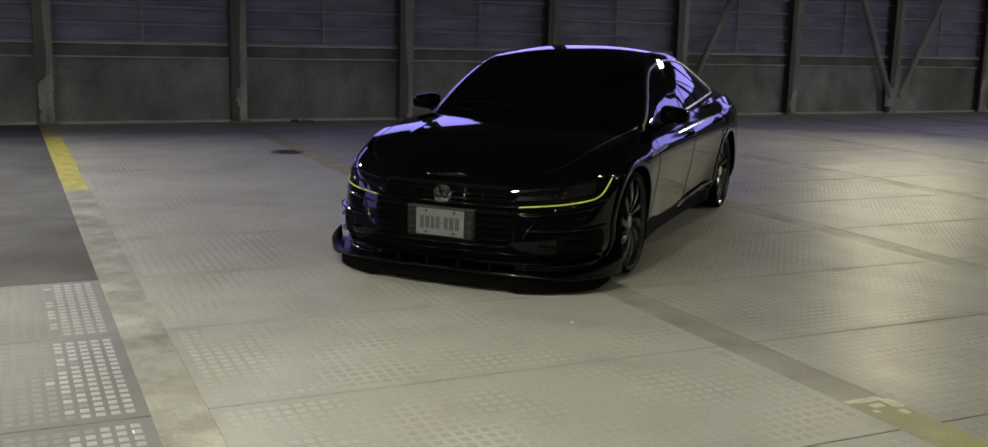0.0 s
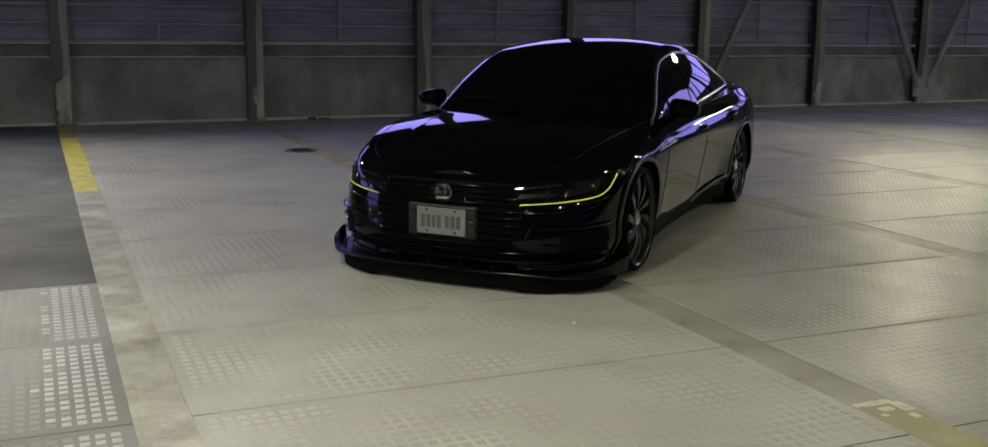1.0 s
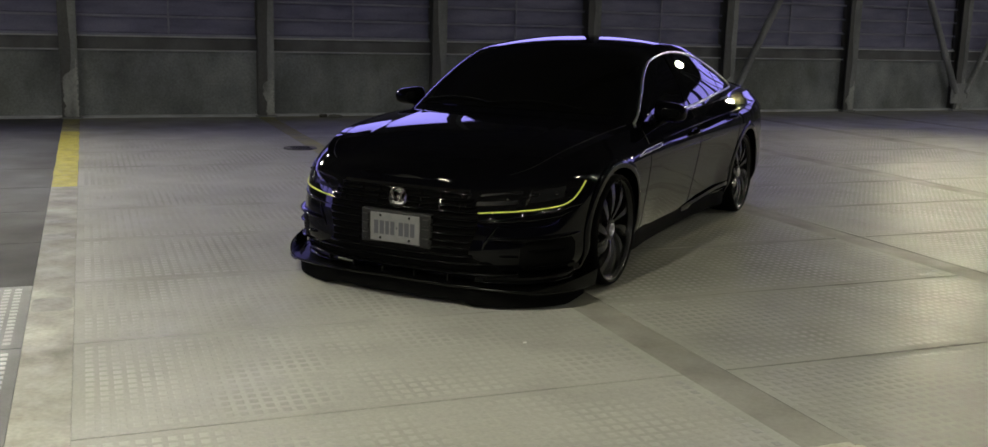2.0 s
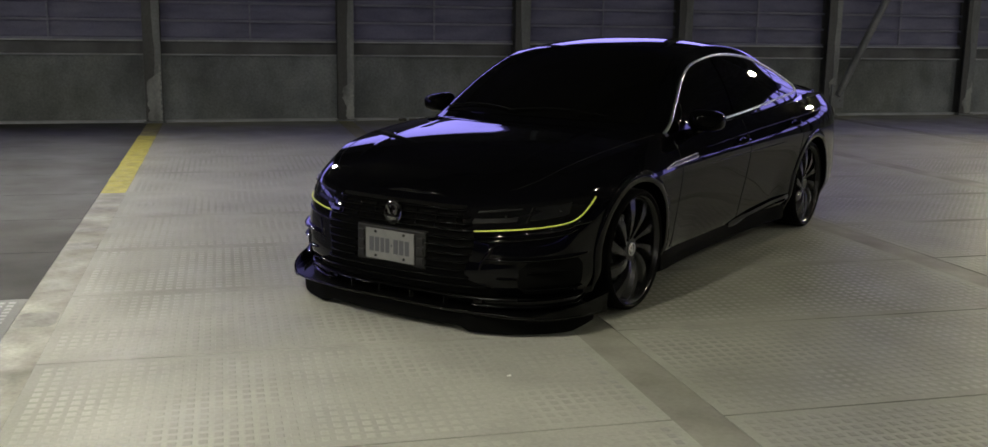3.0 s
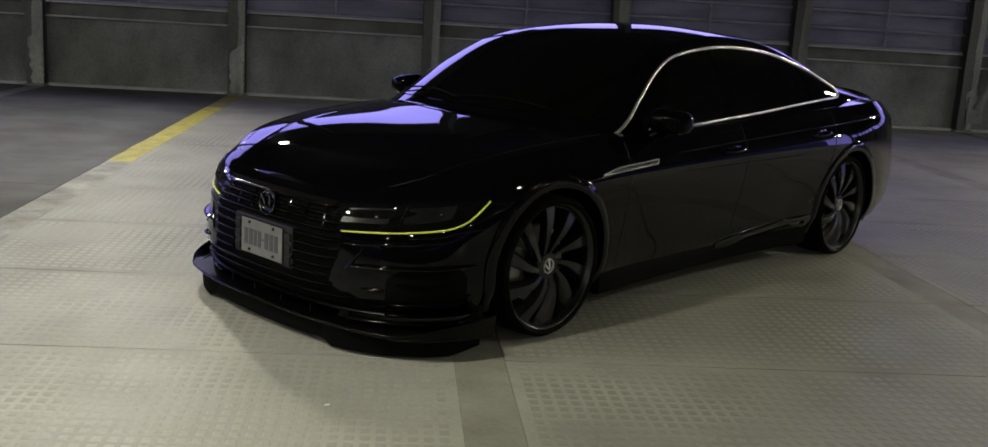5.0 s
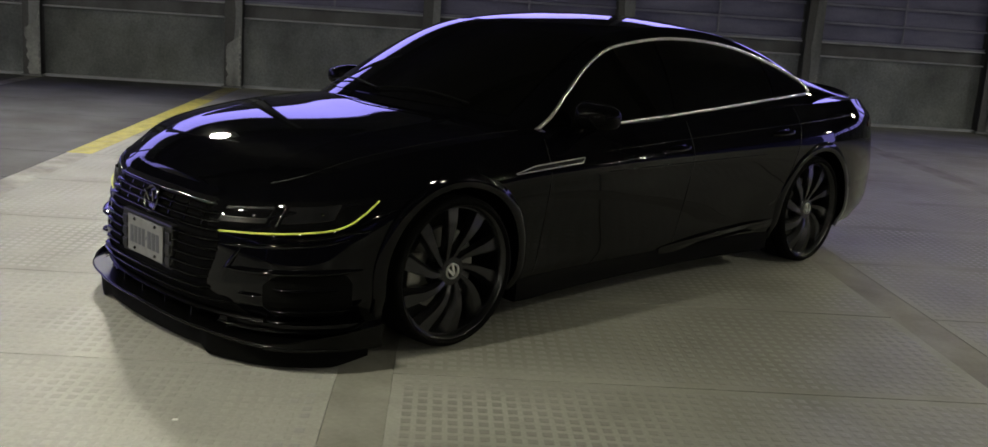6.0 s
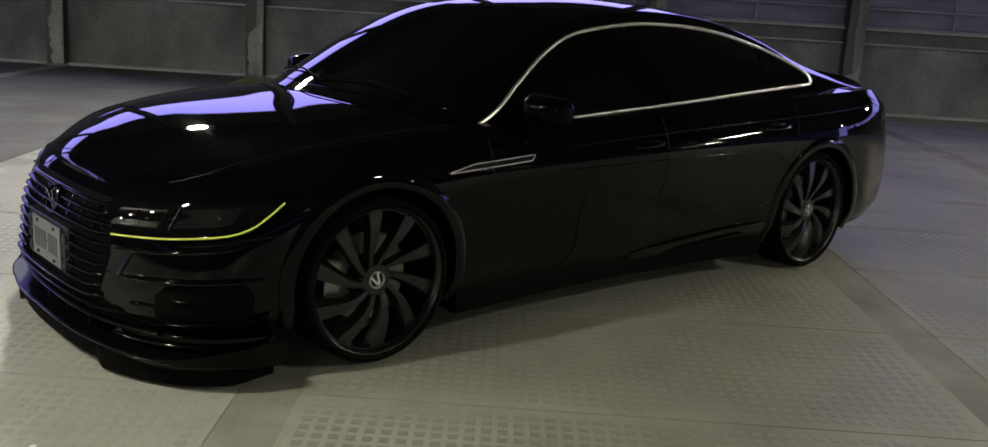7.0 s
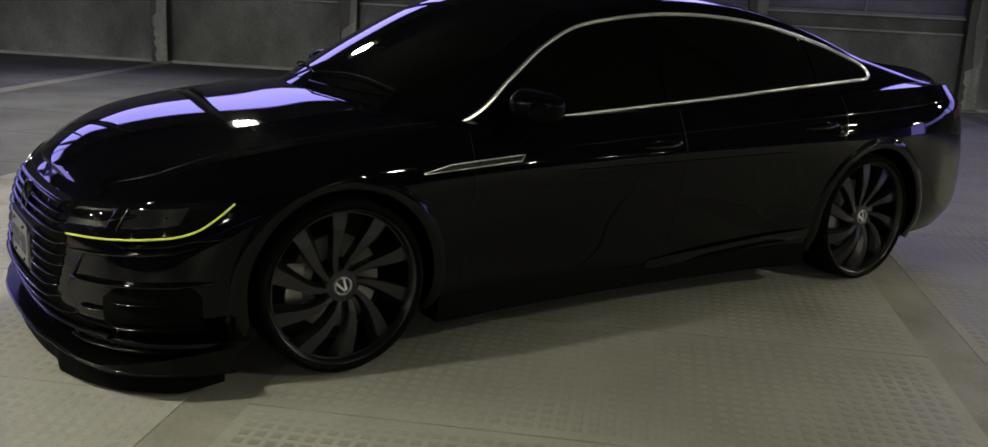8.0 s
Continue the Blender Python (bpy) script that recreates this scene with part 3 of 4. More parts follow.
def lifted(bm, rows_, off, thick=0.004):
    """A closed shell over rows of points, lifted along its normals."""
    n, m = len(rows_), len(rows_[0])
    up = []
    for i in range(n):
        line = []
        for j in range(m):
            a = rows_[min(i + 1, n - 1)][j] - rows_[max(i - 1, 0)][j]
            b = rows_[i][min(j + 1, m - 1)] - rows_[i][max(j - 1, 0)]
            k = a.cross(b)
            line.append(k.normalized() if k.length > 1e-9 else Vector((0, 0, 1)))
        up.append(line)
    if up[n // 2][m // 2].dot(rows_[n // 2][m // 2] - Vector((0, 1.5, 0.5))) < 0:
        up = [[-k for k in line] for line in up]
    top = [[bm.verts.new(rows_[i][j] + up[i][j] * off) for j in range(m)] for i in range(n)]
    low = [[bm.verts.new(rows_[i][j] + up[i][j] * (off - thick)) for j in range(m)] for i in range(n)]
    for i in range(n - 1):
        for j in range(m - 1):
            bm.faces.new((top[i][j], top[i + 1][j], top[i + 1][j + 1], top[i][j + 1]))
            bm.faces.new((low[i][j], low[i][j + 1], low[i + 1][j + 1], low[i + 1][j]))
    ring = [(i, 0) for i in range(n)] + [(n - 1, j) for j in range(1, m)] + [(i, m - 1) for i in range(n - 2, -1, -1)] + [(0, j) for j in range(m - 2, 0, -1)]
    for (a, b), (c, d) in zip(ring, ring[1:] + ring[:1]):
        bm.faces.new((top[a][b], low[a][b], low[c][d], top[c][d]))
    bmesh.ops.recalc_face_normals(bm, faces=bm.faces)


def flip_x(points):
    return [Vector((-p[0], p[1], p[2])) for p in points]


car = thing("sedan_car", pose(0, 0, -0.014), "glossy black four-door fastback sedan parked on the concrete floor", "car")
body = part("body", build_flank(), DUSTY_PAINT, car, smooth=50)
part("bonnet_and_deck", build_top(), PAINT, car, smooth=50)
part("cabin_shell", build_cabin(), PAINT, car, smooth=60)

# ---- glass ----
bm = bmesh.new()
lifted(bm, [[Vector((math.copysign(1, v) * cabin_top(q, abs(v))[0], cabin_top(q, abs(v))[1], cabin_top(q, abs(v))[2])) for v in np.linspace(-0.93, 0.93, 31)] for q in np.linspace(0.02, 0.275, 18)], 0.004)
part("windscreen", bm, TINT, car, "dark tinted windscreen", smooth=40)
bm = bmesh.new()
lifted(bm, [[Vector((math.copysign(1, v) * cabin_top(q, abs(v))[0], cabin_top(q, abs(v))[1], cabin_top(q, abs(v))[2])) for v in np.linspace(-0.86, 0.86, 27)] for q in np.linspace(0.66, 0.93, 16)], 0.004)
part("rear_window", bm, TINT, car, "dark tinted rear window", smooth=40)

# Side window outline over the cabin side: upper and lower edge against q.
Q0, Q1 = 0.027, 0.845
WIN_TOP = curve((Q0, 0.70), (0.045, 0.62), (0.065, 0.53), (0.12, 0.27), (0.2, 0.16), (0.3, 0.13), (0.5, 0.13), (0.65, 0.15), (0.75, 0.19), (0.815, 0.28), (0.836, 0.36), (Q1, 0.50))
WIN_LOW = curve((Q0, 0.74), (0.05, 0.82), (0.09, 0.885), (0.2, 0.925), (0.5, 0.90), (0.7, 0.85), (0.8, 0.79), (0.833, 0.74), (Q1, 0.62))


def window(q0, q1, sgn):
    rows_ = []
    for q in np.linspace(q0, q1, 26):
        a, b = float(WIN_TOP(q)), float(WIN_LOW(q))
        rows_.append([Vector((sgn * p[0], p[1], p[2])) for p in (cabin_side(q, a + (b - a) * k) for k in np.linspace(0, 1, 12))])
    bm = bmesh.new()
    lifted(bm, rows_, 0.004)
    return bm


for sgn in (1, -1):
    for q0, q1, name in ((Q0, 0.425, "front_window"), (0.437, 0.705, "rear_side_window"), (0.712, Q1, "quarter_window")):
        part(name, window(q0, q1, sgn), TINT, car, "dark tinted side glass", smooth=40)
    qs = np.concatenate([np.linspace(Q0, 0.80, 56), np.linspace(0.805, Q1, 18)])
    ring = [cabin_side(q, float(WIN_TOP(q)) - 0.012, 0.006) for q in qs] + [cabin_side(q, float(WIN_LOW(q)) + 0.012, 0.006) for q in qs[::-1]]
    bm = bmesh.new()
    rod(bm, ring if sgn > 0 else flip_x(ring), 0.0082, 8, closed=True)
    part("window_trim", bm, CHROME, car, "polished chrome window surround", smooth=40)


# ---- wheels ----
def spin(bm, profile, turns=64):
    """A solid turned about the x axis from (x, radius) pairs."""
    rings = [[bm.verts.new((x, r * math.cos(2 * math.pi * k / turns), r * math.sin(2 * math.pi * k / turns))) for x, r in profile] for k in range(turns)]
    for k in range(turns):
        a, b = rings[k], rings[(k + 1) % turns]
        for i in range(len(profile) - 1):
            bm.faces.new((a[i], a[i + 1], b[i + 1], b[i]))




def cap_mark_mesh():
    bm = bmesh.new()
    for y, tilt in ((-0.009, 16), (0.009, -16)):
        box(bm, 0.079, 0.085, -0.004, 0.004, -0.022, 0.022, 0, pose(0, y, 0, tilt, 0, 0))
    return bm


def build_wheel():
    w = thing("wheel", pose(0, 0, 0), "", "")
    bm = bmesh.new()
    spin(bm, [(-0.11, 0.270), (-0.122, 0.285), (-0.120, 0.303), (-0.104, 0.314), (-0.05, 0.318), (-0.048, 0.312), (-0.04, 0.312), (-0.038, 0.318), (0.038, 0.318), (0.04, 0.312), (0.048, 0.312), (0.05, 0.318), (0.100, 0.315), (0.114, 0.306), (0.119, 0.296), (0.115, 0.287), (0.101, 0.281), (0.09, 0.277)], 96)
    part("tyre", bm, RUBBER, w, "low-profile black tyre", smooth=50)
    rim = bmesh.new()
    spin(rim, [(0.085, 0.268), (0.106, 0.276), (0.110, 0.282), (0.103, 0.284), (0.085, 0.278), (-0.10, 0.278), (-0.10, 0.264), (0.085, 0.264), (0.085, 0.268)], 96)
    part("rim", rim, ALLOY, w, "dark grey alloy rim", smooth=40)
    spokes = 10
    for k in range(spokes):
        bm = bmesh.new()
        base = k * 2 * math.pi / spokes
        rows_ = []
        for t in np.linspace(0, 1, 10):
            r = 0.050 + t * (0.272 - 0.050)
            bend = base + 0.24 - 0.44 * (1 - (1 - t) ** 1.7)
            half = (0.011 + 0.034 * t ** 1.1) / r
            half = min(half, 0.26)
            x = 0.078 + 0.020 * math.sin(math.pi * min(1, t * 1.05)) + 0.006 * t
            lead = [(x - 0.014 - 0.022 * t, bend - half), (x, bend - half * 0.35), (x + 0.001, bend + half * 0.92), (x - 0.008, bend + half)]
            rows_.append([(xx, r * math.cos(a), r * math.sin(a)) for xx, a in lead] + [(x - 0.042, r * math.cos(bend + half), r * math.sin(bend + half)), (x - 0.042, r * math.cos(bend - half), r * math.sin(bend - half))])
        vs = [[bm.verts.new(p) for p in row] for row in rows_]
        for a, b in zip(vs, vs[1:]):
            for i in range(6):
                bm.faces.new((a[i], a[(i + 1) % 6], b[(i + 1) % 6], b[i]))
        bm.faces.new(vs[0])
        bm.faces.new(vs[-1])
        bmesh.ops.recalc_face_normals(bm, faces=bm.faces)
        part("spoke", bm, ALLOY, w, smooth=25)
    bm = bmesh.new()
    spin(bm, [(0.02, 0.074), (0.072, 0.068), (0.082, 0.058), (0.084, 0.036), (0.080, 0.034), (0.080, 0.0005)], 40)
    part("hub", bm, ALLOY, w, smooth=35)
    bm = bmesh.new()
    spin(bm, [(0.080, 0.034), (0.088, 0.034), (0.090, 0.031), (0.087, 0.028), (0.080, 0.028)], 40)
    part("cap_ring", bm, CHROME, w, "chrome ring on the hub cap", smooth=35)
    part("cap_mark", cap_mark_mesh(), CHROME, w)
    bm = bmesh.new()
    spin(bm, [(-0.02, 0.09), (0.012, 0.09), (0.012, 0.172), (-0.014, 0.172), (-0.02, 0.09)], 60)
    part("brake_disc", bm, BRAKE, w, "bare steel brake disc", smooth=35)
    bm = bmesh.new()
    box(bm, -0.04, 0.035, -0.195, -0.115, -0.075, 0.075, 0.015, pose(0, 0, 0, -35, 0, 0))
    part("brake_caliper", bm, BRAKE, w, "grey brake caliper")
    bm = bmesh.new()
    spin(bm, [(-0.10, 0.254), (-0.105, 0.05)], 48)
    part("backing_plate", bm, SATIN, w)
    return w


wheel = build_wheel()
for key in list(wheel.keys()):
    del wheel[key]
WHEEL_X, TYRE_R = 0.787, 0.318
spots = [(sgn, y) for y in AXLES for sgn in (1, -1)]
for n_, (sgn, y) in enumerate(spots):
    m = pose(sgn * WHEEL_X, y, TYRE_R + 0.0145, 0, 0, 0 if sgn > 0 else 180) @ pose(0, 0, 0, 30, 0, 0)
    w = wheel if n_ == len(spots) - 1 else copy_thing(wheel, m)
    if w is wheel:
        w.matrix_basis = m
    w.parent = car

# wheel housings, arch lips, floor pan
for y in AXLES:
    for sgn in (1, -1):
        bm = bmesh.new()
        n_ = 40
        rings = []
        for k in range(n_ + 1):
            a = math.pi * (-0.12 + 1.24 * k / n_)
            c, s_ = math.cos(a), math.sin(a)
            rr = ARCH_R
            yy, zz = y + rr * c, HUB_Z + rr * s_
            if zz < 0.19:
                zz = 0.19
            x = at_y(yy, min(zz, 0.8))[0]
            lip = [(x - 0.003, rr + 0.050), (x + 0.004, rr + 0.042), (x + 0.009, rr + 0.006), (x + 0.006, rr - 0.006), (x - 0.02, rr - 0.004), (x - 0.30, rr + 0.0)]
            ring = []
            for xx, r_ in lip:
                zz = max(HUB_Z + r_ * s_, 0.165)
                ring.append(bm.verts.new((sgn * xx, y + r_ * c, zz)))
            rings.append(ring)
        for a, b in zip(rings, rings[1:]):
            for i in range(5):
                bm.faces.new((a[i], a[i + 1], b[i + 1], b[i]))
        bmesh.ops.recalc_face_normals(bm, faces=bm.faces)
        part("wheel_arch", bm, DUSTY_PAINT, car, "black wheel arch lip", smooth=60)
part("floor_pan", boxes((-0.50, 0.50, -0.62, 3.55, 0.175, 0.50), (-0.80, 0.80, 0.42, 2.42, 0.18, 0.60), bevel=0.02), SATIN, car)

# ---- nose of the car ----
def mirrored(bm):
    """Adds the same on the other side of the car."""
    made = bmesh.ops.duplicate(bm, geom=bm.verts[:] + bm.edges[:] + bm.faces[:])["geom"]
    vs = [g for g in made if isinstance(g, bmesh.types.BMVert)]
    for v in vs:
        v.co.x = -v.co.x
    bmesh.ops.reverse_faces(bm, faces=[g for g in made if isinstance(g, bmesh.types.BMFace)])
    bmesh.ops.remove_doubles(bm, verts=bm.verts, dist=0.0005)


def side_copy(points, sgn):
    return points if sgn > 0 else flip_x(points)


GRILLE_X = curve((0.19, 0.60), (0.235, 0.56), (0.272, 0.45), (0.30, 0.42), (0.45, 0.46), (0.52, 0.455), (0.62, 0.40))
# dark mesh behind the slats
bm = bmesh.new()
rows_ = []
for z in np.linspace(0.195, 0.615, 22):
    w = float(GRILLE_X(z))
    rows_.append([Vector((math.copysign(1, x) * p[0], p[1], p[2])) for x in np.linspace(-w, w, 41) for p in (at_x(abs(x), z, 0.0),)])
lifted(bm, rows_, 0.0025)
grille = part("grille", bm, MESH, car, "matt black full-width grille")
for z, half_h in ((0.598, 0.006), (0.568, 0.006), (0.538, 0.006), (0.508, 0.006), (0.470, 0.0065), (0.432, 0.006), (0.394, 0.006), (0.356, 0.006), (0.320, 0.006), (0.284, 0.008), (0.244, 0.005)):
    w = float(GRILLE_X(z)) + 0.004
    xs = np.linspace(0, s_at_x(w), 40)
    line = [skin(s_, z, 0.0150 - 0.026 * max(0.0, (k_ / 39 - 0.88) / 0.12) ** 2) for k_, s_ in enumerate(xs)]
    if 0.295 < z < 0.487:       # the plate's plinth stands between the two halves
        half = [p for p in line if p.x > 0.212]
        runs = [half, flip_x(half)]
    else:
        runs = [flip_x(line[:0:-1]) + line]
    for run in runs:
        bm = bmesh.new()
        rod(bm, run, half_h + 0.001, 12, squash=1.6)
        part("grille_slat", bm, SLAT, grille, smooth=60)
for x in (0.13, 0.245, 0.36):
    for sgn in (1, -1):
        bm = bmesh.new()
        rod(bm, side_copy([at_x(x, z, 0.006) for z in np.linspace(0.50, 0.60, 6)], sgn), 0.004, 6)
        part("grille_bar", bm, GLOSS, grille)

# number plate on its plinth
plinth = bmesh.new()
box(plinth, -0.215, 0.215, -0.899, -0.86, 0.300, 0.482, 0.008)
plinth_ob = part("plate_plinth", plinth, PLINTH, car, "dark grey plate plinth with stepped ends")
for sgn in (1, -1):
    for z in (0.335, 0.385, 0.435):
        part("plinth_step", boxes((sgn * 0.186 - 0.020, sgn * 0.186 + 0.020, -0.907, -0.897, z - 0.018, z + 0.018), bevel=0.004), PLINTH, plinth_ob)
bm = bmesh.new()
box(bm, -0.1525, 0.1525, -0.908, -0.902, 0.314, 0.466, 0.0022)
plate = part("number_plate", bm, PLATE_WHITE, car, "white number plate with dark blue marks")
bx = -0.128
for k, w in enumerate((0.026, 0.026, 0.022, 0.024, 0.008, 0.026, 0.026, 0.026)):
    h0, h1 = (0.352, 0.424) if k != 4 else (0.384, 0.396)
    part("plate_mark", boxes((bx, bx + w, -0.9095, -0.9078, h0, h1)), PLATE_INK, plate)
    bx += w + 0.0095
for x in (-0.089, 0.089):
    for z in (0.331, 0.452):
        bm = bmesh.new()
        made = bmesh.ops.create_cone(bm, cap_ends=True, segments=12, radius1=0.007, radius2=0.005, depth=0.006)["verts"]
        bmesh.ops.transform(bm, matrix=pose(x, -0.911, z, 90, 0, 0), verts=made)
        part("plate_screw", bm, SATIN, plate)

# round badge
bm = bmesh.new()
spin(bm, [(0.0, 0.058), (0.010, 0.058), (0.014, 0.054), (0.012, 0.048), (0.004, 0.047), (0.003, 0.0005)], 40)
bmesh.ops.transform(bm, matrix=pose(0, -0.870, 0.551, 0, 0, -90) @ pose(0, 0, 0, 0, -12, 0), verts=bm.verts)
bmesh.ops.recalc_face_normals(bm, faces=bm.faces)
badge = part("badge", bm, DARK_CHROME, car, "round smoked-chrome badge", smooth=35)
for x, tilt in ((-0.020, -18), (0.020, 18)):
    bm = bmesh.new()
    box(bm, -0.006, 0.006, -0.004, 0.004, -0.042, 0.042, 0.002, pose(x, -0.880, 0.551, 12, tilt, 0))
    part("badge_bar", bm, DARK_CHROME, badge)

# lamps
S_IN, S_OUT = s_at_x(0.459), s_at_y(-0.387)
DRL_Z = curve((0, 0.508), (0.3, 0.524), (0.6, 0.541), (0.72, 0.551), (0.82, 0.572), (0.9, 0.605), (1.0, 0.657))
LENS_TOP = curve((-0.12, 0.606), (0.1, 0.622), (0.4, 0.640), (0.7, 0.655), (0.9, 0.664), (1.06, 0.676))
for sgn in (1, -1):
    rows_ = []
    for k in np.linspace(-0.10, 1.04, 36):
        s = S_IN + (S_OUT - S_IN) * k
        lo, hi = float(DRL_Z(k)) + (0.006 if k < 1 else 0.012), float(LENS_TOP(k))
        rows_.append(side_copy([skin(s, lo + (hi - lo) * j / 9) for j in range(10)], sgn))
    bm = bmesh.new()
    lifted(bm, rows_, 0.004)
    lamp = part("headlight", bm, LENS, car, "smoked headlight with a yellow lower strip", smooth=40)
    bm = bmesh.new()
    pts = [skin(S_IN + (S_OUT - S_IN) * k, float(DRL_Z(k)), 0.007) for k in np.linspace(0, 1, 40)]
    rod(bm, side_copy(pts, sgn), 0.0036, 8)
    part("light_strip", bm, DRL, lamp, "pale yellow running-light strip", smooth=40)
    bm = bmesh.new()
    ring_ = []
    for j in np.linspace(0.25, 0.88, 10):
        k = 0.36 + 0.09 * j
        lo, hi = float(DRL_Z(k)), float(LENS_TOP(k))
        ring_.append(skin(S_IN + (S_OUT - S_IN) * k, lo + (hi - lo) * j, 0.006))
    rod(bm, side_copy(ring_, sgn), 0.0026, 8)
    part("cell_divider", bm, DARK_CHROME, lamp, smooth=50)
    # two cells behind the lens, each with a smoked pane and a dark edge
    for k0, k1, zlo, zhi in ((0.02, 0.36, 0.022, 0.80), (0.46, 0.78, 0.018, 0.72)):
        path = [S_IN + (S_OUT - S_IN) * k for k in np.linspace(k0, k1, 12)]
        bm = bmesh.new()
        ring_ = []
        for k in np.linspace(k0, k1, 14):
            lo, hi = float(DRL_Z(k)), float(LENS_TOP(k))
            ring_.append(skin(S_IN + (S_OUT - S_IN) * k, hi - (hi - lo) * 0.14, 0.006))
        for k in np.linspace(k1, k0, 14):
            lo, hi = float(DRL_Z(k)), float(LENS_TOP(k))
            ring_.append(skin(S_IN + (S_OUT - S_IN) * (k - 0.05), lo + (hi - lo) * 0.30, 0.006))
        rod(bm, side_copy(ring_, sgn), 0.0013, 5, closed=True)
        part("cell_edge", bm, LENS, lamp, smooth=40)
        pane = bmesh.new()
        low_, up_ = ring_[:13:-1], ring_[:14]
        lifted(pane, [side_copy([a_.lerp(b_, j / 4) for j in range(5)], sgn) for a_, b_ in zip(low_, up_)], 0.0)
        part("lamp_cell", pane, LAMP_CELL, lamp, smooth=40)
        for kk in (0.62,):
            k = k0 + (k1 - k0) * kk
            lo, hi = float(DRL_Z(k)), float(LENS_TOP(k))
            c = skin(S_IN + (S_OUT - S_IN) * k, lo + (hi - lo) * 0.58, 0.006)
            c = c if sgn > 0 else flip_x([c])[0]
            bm = bmesh.new()
            made = bmesh.ops.create_uvsphere(bm, u_segments=14, v_segments=8, radius=0.009)["verts"]
            bmesh.ops.scale(bm, vec=(1, 0.8, 0.8), verts=made)
            bmesh.ops.translate(bm, vec=c, verts=made)
            part("projector", bm, DARK_CHROME, lamp, smooth=60)

# lower side intakes: a dark pocket, a brow over it, flat fins in it and a sill below
for sgn in (1, -1):
    sa, sb = s_at_x(0.655), s_at_y(-0.43)

    def along(k):
        return sa + (sb - sa) * k

    rows_ = []
    for k in np.linspace(0.02, 0.84, 20):
        lo, hi = 0.212 + 0.01 * k, 0.368 + 0.02 * k
        shut = min(1.0, (k - 0.02) / 0.10, (0.84 - k) / 0.06)
        mid = (lo + hi) / 2
        rows_.append(side_copy([skin(along(k), mid + (lo - mid + (hi - lo) * j / 8) * (0.55 + 0.45 * shut)) for j in range(9)], sgn))
    bm = bmesh.new()
    lifted(bm, rows_, 0.002)
    intake = part("side_intake", bm, MESH, car, "matt black lower side intake")
    bm = bmesh.new()
    rod(bm, side_copy([skin(along(k), 0.383 + 0.016 * k, 0.008 - 0.010 * abs(2 * (k + 0.42) / 1.36 - 1) ** 6) for k in np.linspace(-0.42, 0.94, 34)], sgn), lambda t: 0.003 + 0.0075 * min(1.0, 7 * t, 5 * (1 - t)), 14, squash=1.7)
    part("intake_brow", bm, PAINT, intake, smooth=60)
    for z, k0, k1, out in ((0.322, 0.14, 0.70, 0.004), (0.236, 0.12, 0.84, 0.014), (0.184, 0.04, 0.86, 0.016)):
        bm = bmesh.new()
        rod(bm, side_copy([skin(along(k), z + 0.008 * k, out - 0.012 * abs(2 * (k - k0) / (k1 - k0) - 1) ** 5) for k in np.linspace(k0, k1, 22)], sgn), 0.0055, 12, squash=2.6)
        part("fin", bm, GLOSS, intake, smooth=60)
    # short blade between grille and pocket
    bm = bmesh.new()
    rod(bm, side_copy([skin(s_at_x(x), 0.292, 0.010 - 0.010 * abs((x - 0.615) / 0.04) ** 4) for x in np.linspace(0.575, 0.655, 12)], sgn), 0.0045, 10, squash=2.0)
    part("fin", bm, GLOSS, intake, smooth=60)
    # sill of the bumper, rising at its end before the wheel
    bm = bmesh.new()
    rod(bm, side_copy([skin(along(k), 0.166, 0.016) + Vector((0, 0, -0.020 + 0.030 * max(0.0, (k - 0.80) / 0.24) ** 2)) for k in np.linspace(-0.55, 1.04, 34)], sgn), lambda t: 0.004 + 0.007 * min(1.0, 9 * t, 7 * (1 - t)), 12, squash=1.8)
    part("bumper_sill", bm, GLOSS, car, smooth=60)
    rows_ = []
    for k in np.linspace(-0.55, 1.02, 24):
        top, foot = skin(along(k), 0.168, 0.004), skin(along(k), 0.166, 0.012)
        foot.z = 0.142 + 0.028 * max(0.0, (k - 0.80) / 0.24) ** 2
        rows_.append(side_copy([top.lerp(foot, j / 3) for j in range(4)], sgn))
    bm = bmesh.new()
    lifted(bm, rows_, 0.0)
    part("bumper_valance", bm, SATIN, car, smooth=40)
    # creases under the lamp strip, from the grille round to the arch
    for drop, k0, k1, r_ in ((0.026, 0.42, 1.0, 0.0060), (0.050, -0.02, 0.86, 0.0070)):
        bm = bmesh.new()
        rod(bm, side_copy([skin(S_IN + (S_OUT - S_IN) * k, float(DRL_Z(min(k, 0.78))) - drop + 0.05 * max(0.0, k - 0.78), -0.0035) for k in np.linspace(k0, k1, 30)], sgn), lambda t: 0.002 + r_ * min(1.0, 5 * t, 5 * (1 - t)), 14)
        part("bumper_crease", bm, PAINT, car, smooth=60)
    # blade that slants from the lamp down beside the grille
    bm = bmesh.new()
    rod(bm, side_copy([skin(s_at_x(0.575 - 0.105 * k + 0.07 * max(0.0, k - 0.75)), 0.475 - 0.165 * k, -0.004) for k in np.linspace(0, 1, 16)], sgn), lambda t: 0.002 + 0.010 * math.sin(math.pi * t), 14)
    part("bumper_blade", bm, PAINT, car, smooth=60)

# lower edge of the bumper above the splitter
bm = bmesh.new()
line = [skin(s_, 0.186, 0.018) for s_ in np.linspace(0, s_at_x(0.66), 26)]
rod(bm, flip_x(line[:0:-1]) + line, 0.009, 8, squash=1.8)
part("bumper_lip", bm, LIP, car, smooth=50)

# front splitter: a thin lip with upturned ends, on small struts
S_LIP = s_at_y(-0.40)


